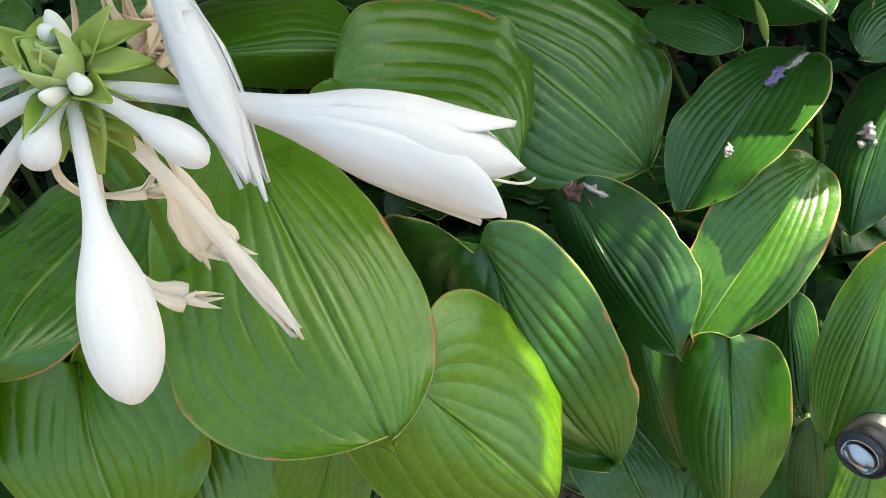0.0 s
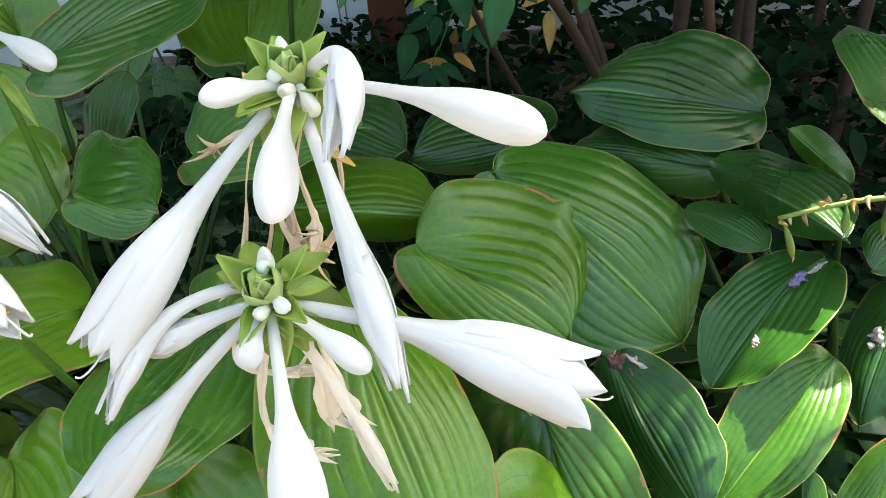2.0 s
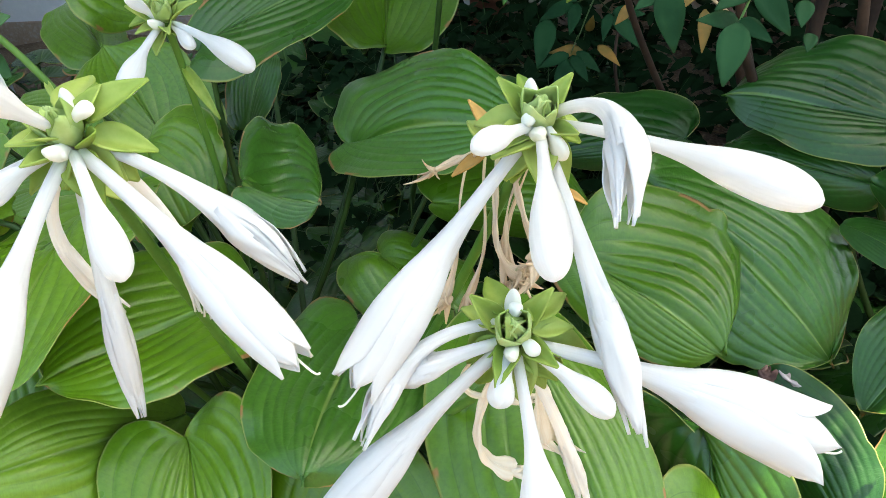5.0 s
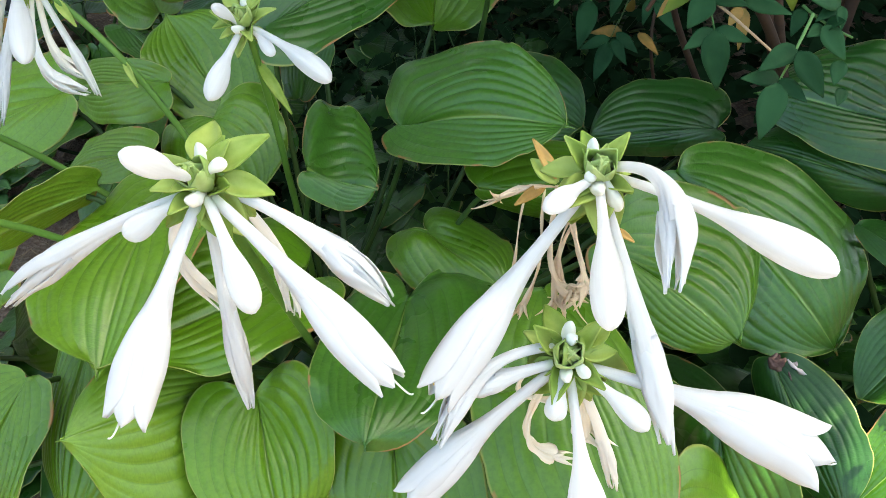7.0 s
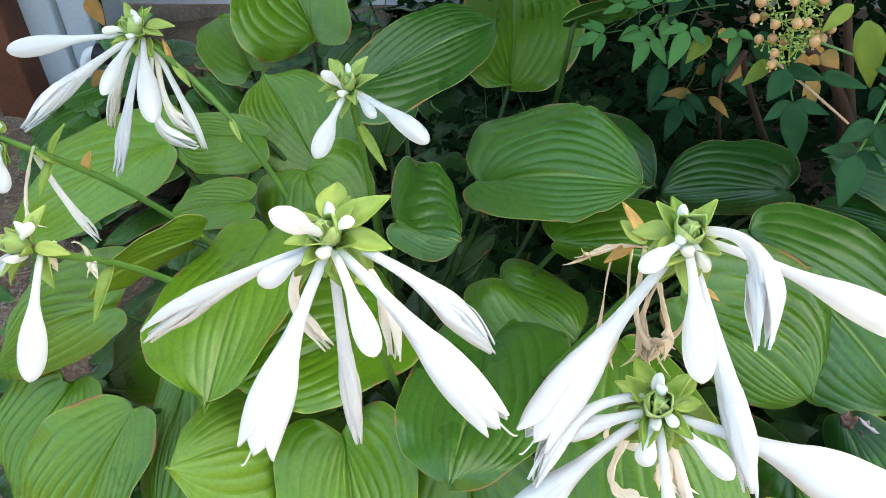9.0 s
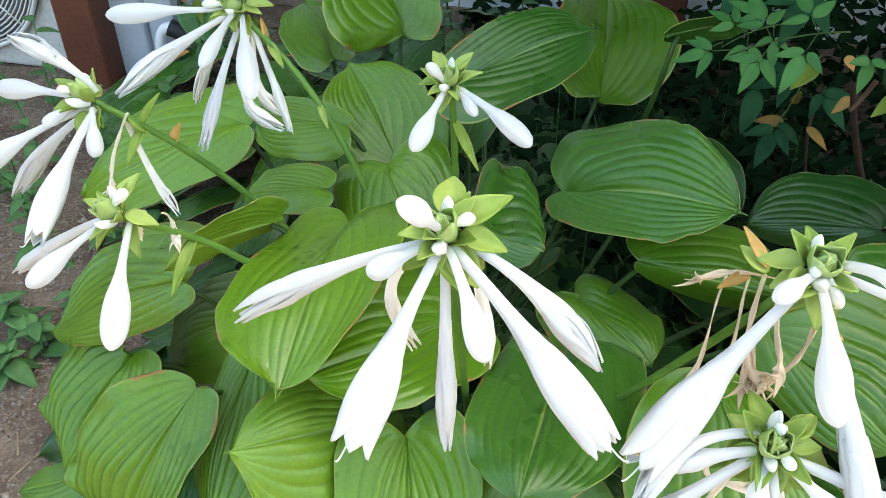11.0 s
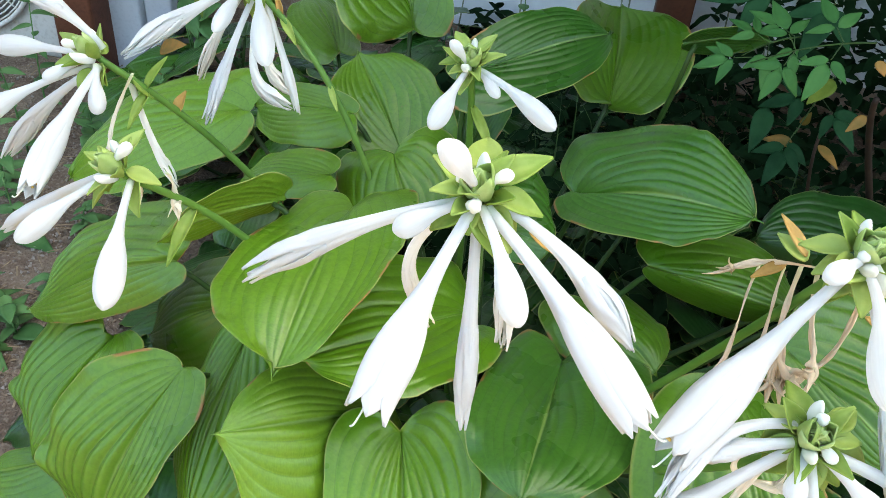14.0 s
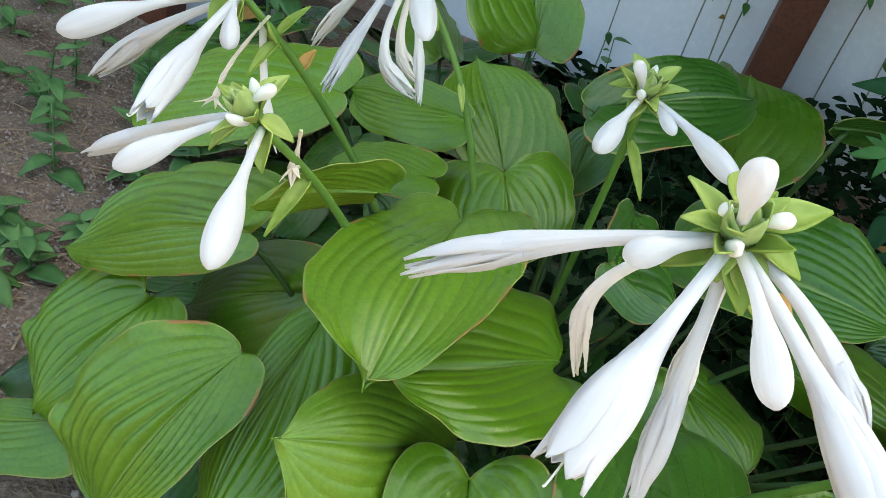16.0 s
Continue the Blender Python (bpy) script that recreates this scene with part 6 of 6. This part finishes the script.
# blades of grass in the hollow behind the clump, darkened to carry its shade
rnd = random.Random(41)
verts, faces = [], []
for k in range(420):
    x, y, h = rnd.uniform(-0.6, 0.1), rnd.uniform(0.85, 1.7), rnd.uniform(0.08, 0.30)
    a, lean, w = rnd.uniform(0, 6.3), rnd.uniform(0.1, 0.7) * h, rnd.uniform(0.001, 0.003)
    o = len(verts)
    for i in range(4):
        t = i / 3
        cx, cy, cz = x + lean * t * t * math.cos(a), y + lean * t * t * math.sin(a), h * t * (1 - 0.25 * t) - 0.01
        d = w * (1 - 0.95 * t)
        verts += [(cx - d * math.sin(a), cy + d * math.cos(a), cz), (cx + d * math.sin(a), cy - d * math.cos(a), cz)]
    faces += [(o + 2 * i, o + 2 * i + 1, o + 2 * i + 3, o + 2 * i + 2) for i in range(3)]
me = bpy.data.meshes.new("grass")
me.from_pydata(verts, [], faces)
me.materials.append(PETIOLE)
tagged(new("grass", me), "thin grass blades in the shaded hollow behind the clump", "grass", kind="stuff")

# ---- small things on and between the leaves ----


def turned(name, profile, at, axis, mat, parent, label="", sides=28):
    """A lathe piece: profile is (distance along axis, radius)."""
    bm = bmesh.new()
    ax = Vector(axis).normalized()
    u = ax.orthogonal().normalized()
    w = ax.cross(u)
    rings = [[bm.verts.new(Vector(at) + ax * d + (u * math.cos(2 * math.pi * k / sides) + w * math.sin(2 * math.pi * k / sides)) * r) for k in range(sides)] for d, r in profile]
    for i in range(len(rings) - 1):
        for k in range(sides):
            bm.faces.new((rings[i][k], rings[i][(k + 1) % sides], rings[i + 1][(k + 1) % sides], rings[i + 1][k]))
    bm.faces.new(list(reversed(rings[0])))
    bm.faces.new(rings[-1])
    bmesh.ops.recalc_face_normals(bm, faces=bm.faces)
    return part(name, bm, mat, parent, label)


def torch(at, axis):
    ob = empty("black_torch", (at[0] + 0.05, at[1] + 0.03, 0.0), "small black torch with a clear lens among the leaves", "lamp")
    ax = Vector(axis).normalized()
    p = Vector(at)
    turned("body", [(0.0125, 0.0035), (0.0100, 0.0080), (0.0005, 0.0142), (-0.0034, 0.0146), (-0.0036, 0.0160), (-0.0026, 0.0170), (0.0100, 0.0170), (0.0108, 0.0160), (0.0118, 0.0170), (0.0289, 0.0168), (0.0425, 0.0148), (0.0765, 0.0135), (0.0782, 0.0098)], p, ax, BLACK, ob)
    turned("reflector", [(0.0085, 0.0030), (0.0072, 0.0060), (0.0040, 0.0102), (-0.0010, 0.0136), (-0.0006, 0.0140), (0.0046, 0.0106), (0.0080, 0.0062), (0.0095, 0.0030)], p, ax, CHROME, ob, "chrome reflector")
    turned("bulb", [(0.0084, 0.0026), (0.0066, 0.0024), (0.0056, 0.0012)], p, ax, PLASTIC, ob, "white bulb")
    turned("lens", [(-0.0020, 0.0142), (-0.0026, 0.0142), (-0.0027, 0.0066), (-0.0027, 0.0008)], p, ax, GLASS, ob, "clear glass lens").visible_shadow = False
    # unseen support, added to hold the torch above the ground
    end = p + ax * 0.085
    tube("added_spike", [end, end + Vector((0.01, 0.01, -0.06)), (end.x + 0.01, end.y + 0.01, -0.05)], 0.006, 0.004, BLACK, ob, n=10, sides=8)


HUSK_PURPLE = plain_plant("withered_purple_petal", (0.09, 0.06, 0.18), (0.23, 0.18, 0.33), 0.7, 200, 0.1)
SEED_STEM = plain_plant("seed_pod_green", (0.07, 0.14, 0.025), (0.16, 0.23, 0.05), 0.45, 60, 0.1)
HUSK_BROWN = plain_plant("withered_brown_petal", (0.09, 0.045, 0.035), (0.24, 0.14, 0.11), 0.8, 200, 0.0)


def husk(a, b, r, seed, mat):
    """A shrivelled fallen flower lying on a leaf."""
    rnd = random.Random(seed)
    a, b = Vector(a), Vector(b)
    side = (b - a).cross(Vector((0, -0.5, 0.85))).normalized() * r
    ph = rnd.uniform(0, 6.3)
    bm = bmesh.new()
    sweep(bm, bezier([a, a.lerp(b, 0.3) + side, a.lerp(b, 0.7) - side, b], 18),
          lambda s, g: max(0.0005, r * math.sin(math.pi * (0.06 + 0.9 * s)) ** 0.7 * (0.55 + 0.3 * math.cos(2 * g + ph) + 0.2 * math.cos(5 * g + 9 * s) + 0.15 * math.sin(22 * s + ph))), 14)
    ob = part("fallen_flower", bm, mat)
    tagged(ob, "shrivelled fallen flower lying on a hosta leaf", "flower", "fallen flowers on the leaves")
    for k in range(3):
        bm = bmesh.new()
        blade(bm, r * rnd.uniform(0.9, 1.5), r * 0.8, 0.8, rnd.uniform(-0.8, 0.8), 6, 4)
        e = ((b - a).normalized() * rnd.uniform(-0.5, 1) + side / r * rnd.choice((-1, 1))).normalized()
        n = e.cross(Vector((0, -0.5, 0.85))).normalized()
        bmesh.ops.transform(bm, matrix=Matrix.Translation(a.lerp(b, rnd.uniform(0.2, 0.9))) @ Matrix((e, n, e.cross(n))).transposed().to_4x4(), verts=bm.verts)
        thick(part("shrivelled_tepal", bm, mat, ob), 0.0005)


def seed_stalk(a, b):
    """A leaning green stalk with hanging seed pods and dry bract stubs."""
    rnd = random.Random(77)
    a, b = Vector(a), Vector(b)
    ob = empty("seed_stalk", (b.x + 0.28, b.y + 0.06, 0.0), "green leaning flower stalk with hanging seed pods and dry bracts", "stalk")
    mid = a.lerp(b, 0.5) + Vector((0, 0, -0.002))
    tube("stem", [a, mid, b, b + Vector((0.16, 0.03, 0.0)), (b.x + 0.28, b.y + 0.06, 0.0)], 0.0016, 0.0030, SEED_STEM, ob, n=24, sides=8)
    for k, (s, dx, length) in enumerate(((0.02, 0.011, 0.030), (0.45, 0.001, 0.022), (0.74, 0.001, 0.033), (0.93, -0.004, 0.028))):
        p = a.lerp(b, s) + Vector((0, -0.002, -0.001))
        tip = p + Vector((dx, -0.004, -length))
        bm = bmesh.new()
        sweep(bm, bezier([p, p.lerp(tip, 0.35) + Vector((0.002, 0, 0)), p.lerp(tip, 0.75), tip], 14),
              lambda s, g: 0.0006 + 0.0022 * max(0.0, math.sin(math.pi * min(1, max(0, s - 0.12) / 0.88))) ** 0.8 * (1 + 0.14 * math.cos(3 * g + k)), 10)
        pod = part("seed_pod", bm, SEED_STEM, ob)
        bm = bmesh.new()
        sweep(bm, bezier([tip + Vector((0, 0, 0.001)), tip + Vector((0.0006, 0, -0.002)), tip + Vector((0.0002, 0, -0.004))], 5), lambda s, g: 0.0007 * (1.2 - s), 6)
        part("dry_tip", bm, HUSK, pod)
    for k in range(11):
        p = a.lerp(b, 0.01 + 0.088 * k)
        e = Vector((rnd.uniform(-0.5, 0.8), rnd.uniform(-0.8, -0.1), rnd.choice((-0.7, 0.8)))).normalized()
        n = e.cross(Vector((0.3, -0.8, 0.2))).normalized()
        bm = bmesh.new()
        blade(bm, rnd.uniform(0.005, 0.011), 0.0034, 0.9, rnd.uniform(-0.5, 0.5), 6, 4)
        bmesh.ops.transform(bm, matrix=Matrix.Translation(p + e * 0.0012) @ Matrix((e, n, e.cross(n))).transposed().to_4x4(), verts=bm.verts)
        thick(part("bract", bm, BRACT_DRY if k % 3 == 0 else STRAW, ob), 0.0005)


torch((0.235, 0.277, 0.164), (0.805, 0.560, -0.196))
husk((0.232, 0.467, 0.318), (0.248, 0.472, 0.324), 0.0042, 1, HUSK_PURPLE)
husk((0.248, 0.472, 0.324), (0.265, 0.477, 0.330), 0.0022, 2, HUSK)
husk((0.192, 0.426, 0.293), (0.198, 0.429, 0.297), 0.0032, 3, HUSK)
husk((0.094, 0.467, 0.260), (0.110, 0.459, 0.250), 0.0075, 4, HUSK_BROWN)
husk((0.106, 0.461, 0.265), (0.132, 0.442, 0.250), 0.0045, 5, HUSK)
husk((0.108, 0.454, 0.256), (0.114, 0.441, 0.244), 0.0025, 6, HUSK_BROWN)
husk((0.262, 0.364, 0.180), (0.266, 0.351, 0.164), 0.0055, 7, HUSK)
husk((0.266, 0.354, 0.167), (0.269, 0.339, 0.148), 0.0025, 8, HUSK)
husk((0.282, 0.365, 0.180), (0.284, 0.354, 0.167), 0.0065, 9, HUSK)
husk((0.293, 0.434, 0.296), (0.287, 0.422, 0.282), 0.0060, 10, HUSK)
seed_stalk((0.197, 0.433, 0.401), (0.291, 0.426, 0.428))
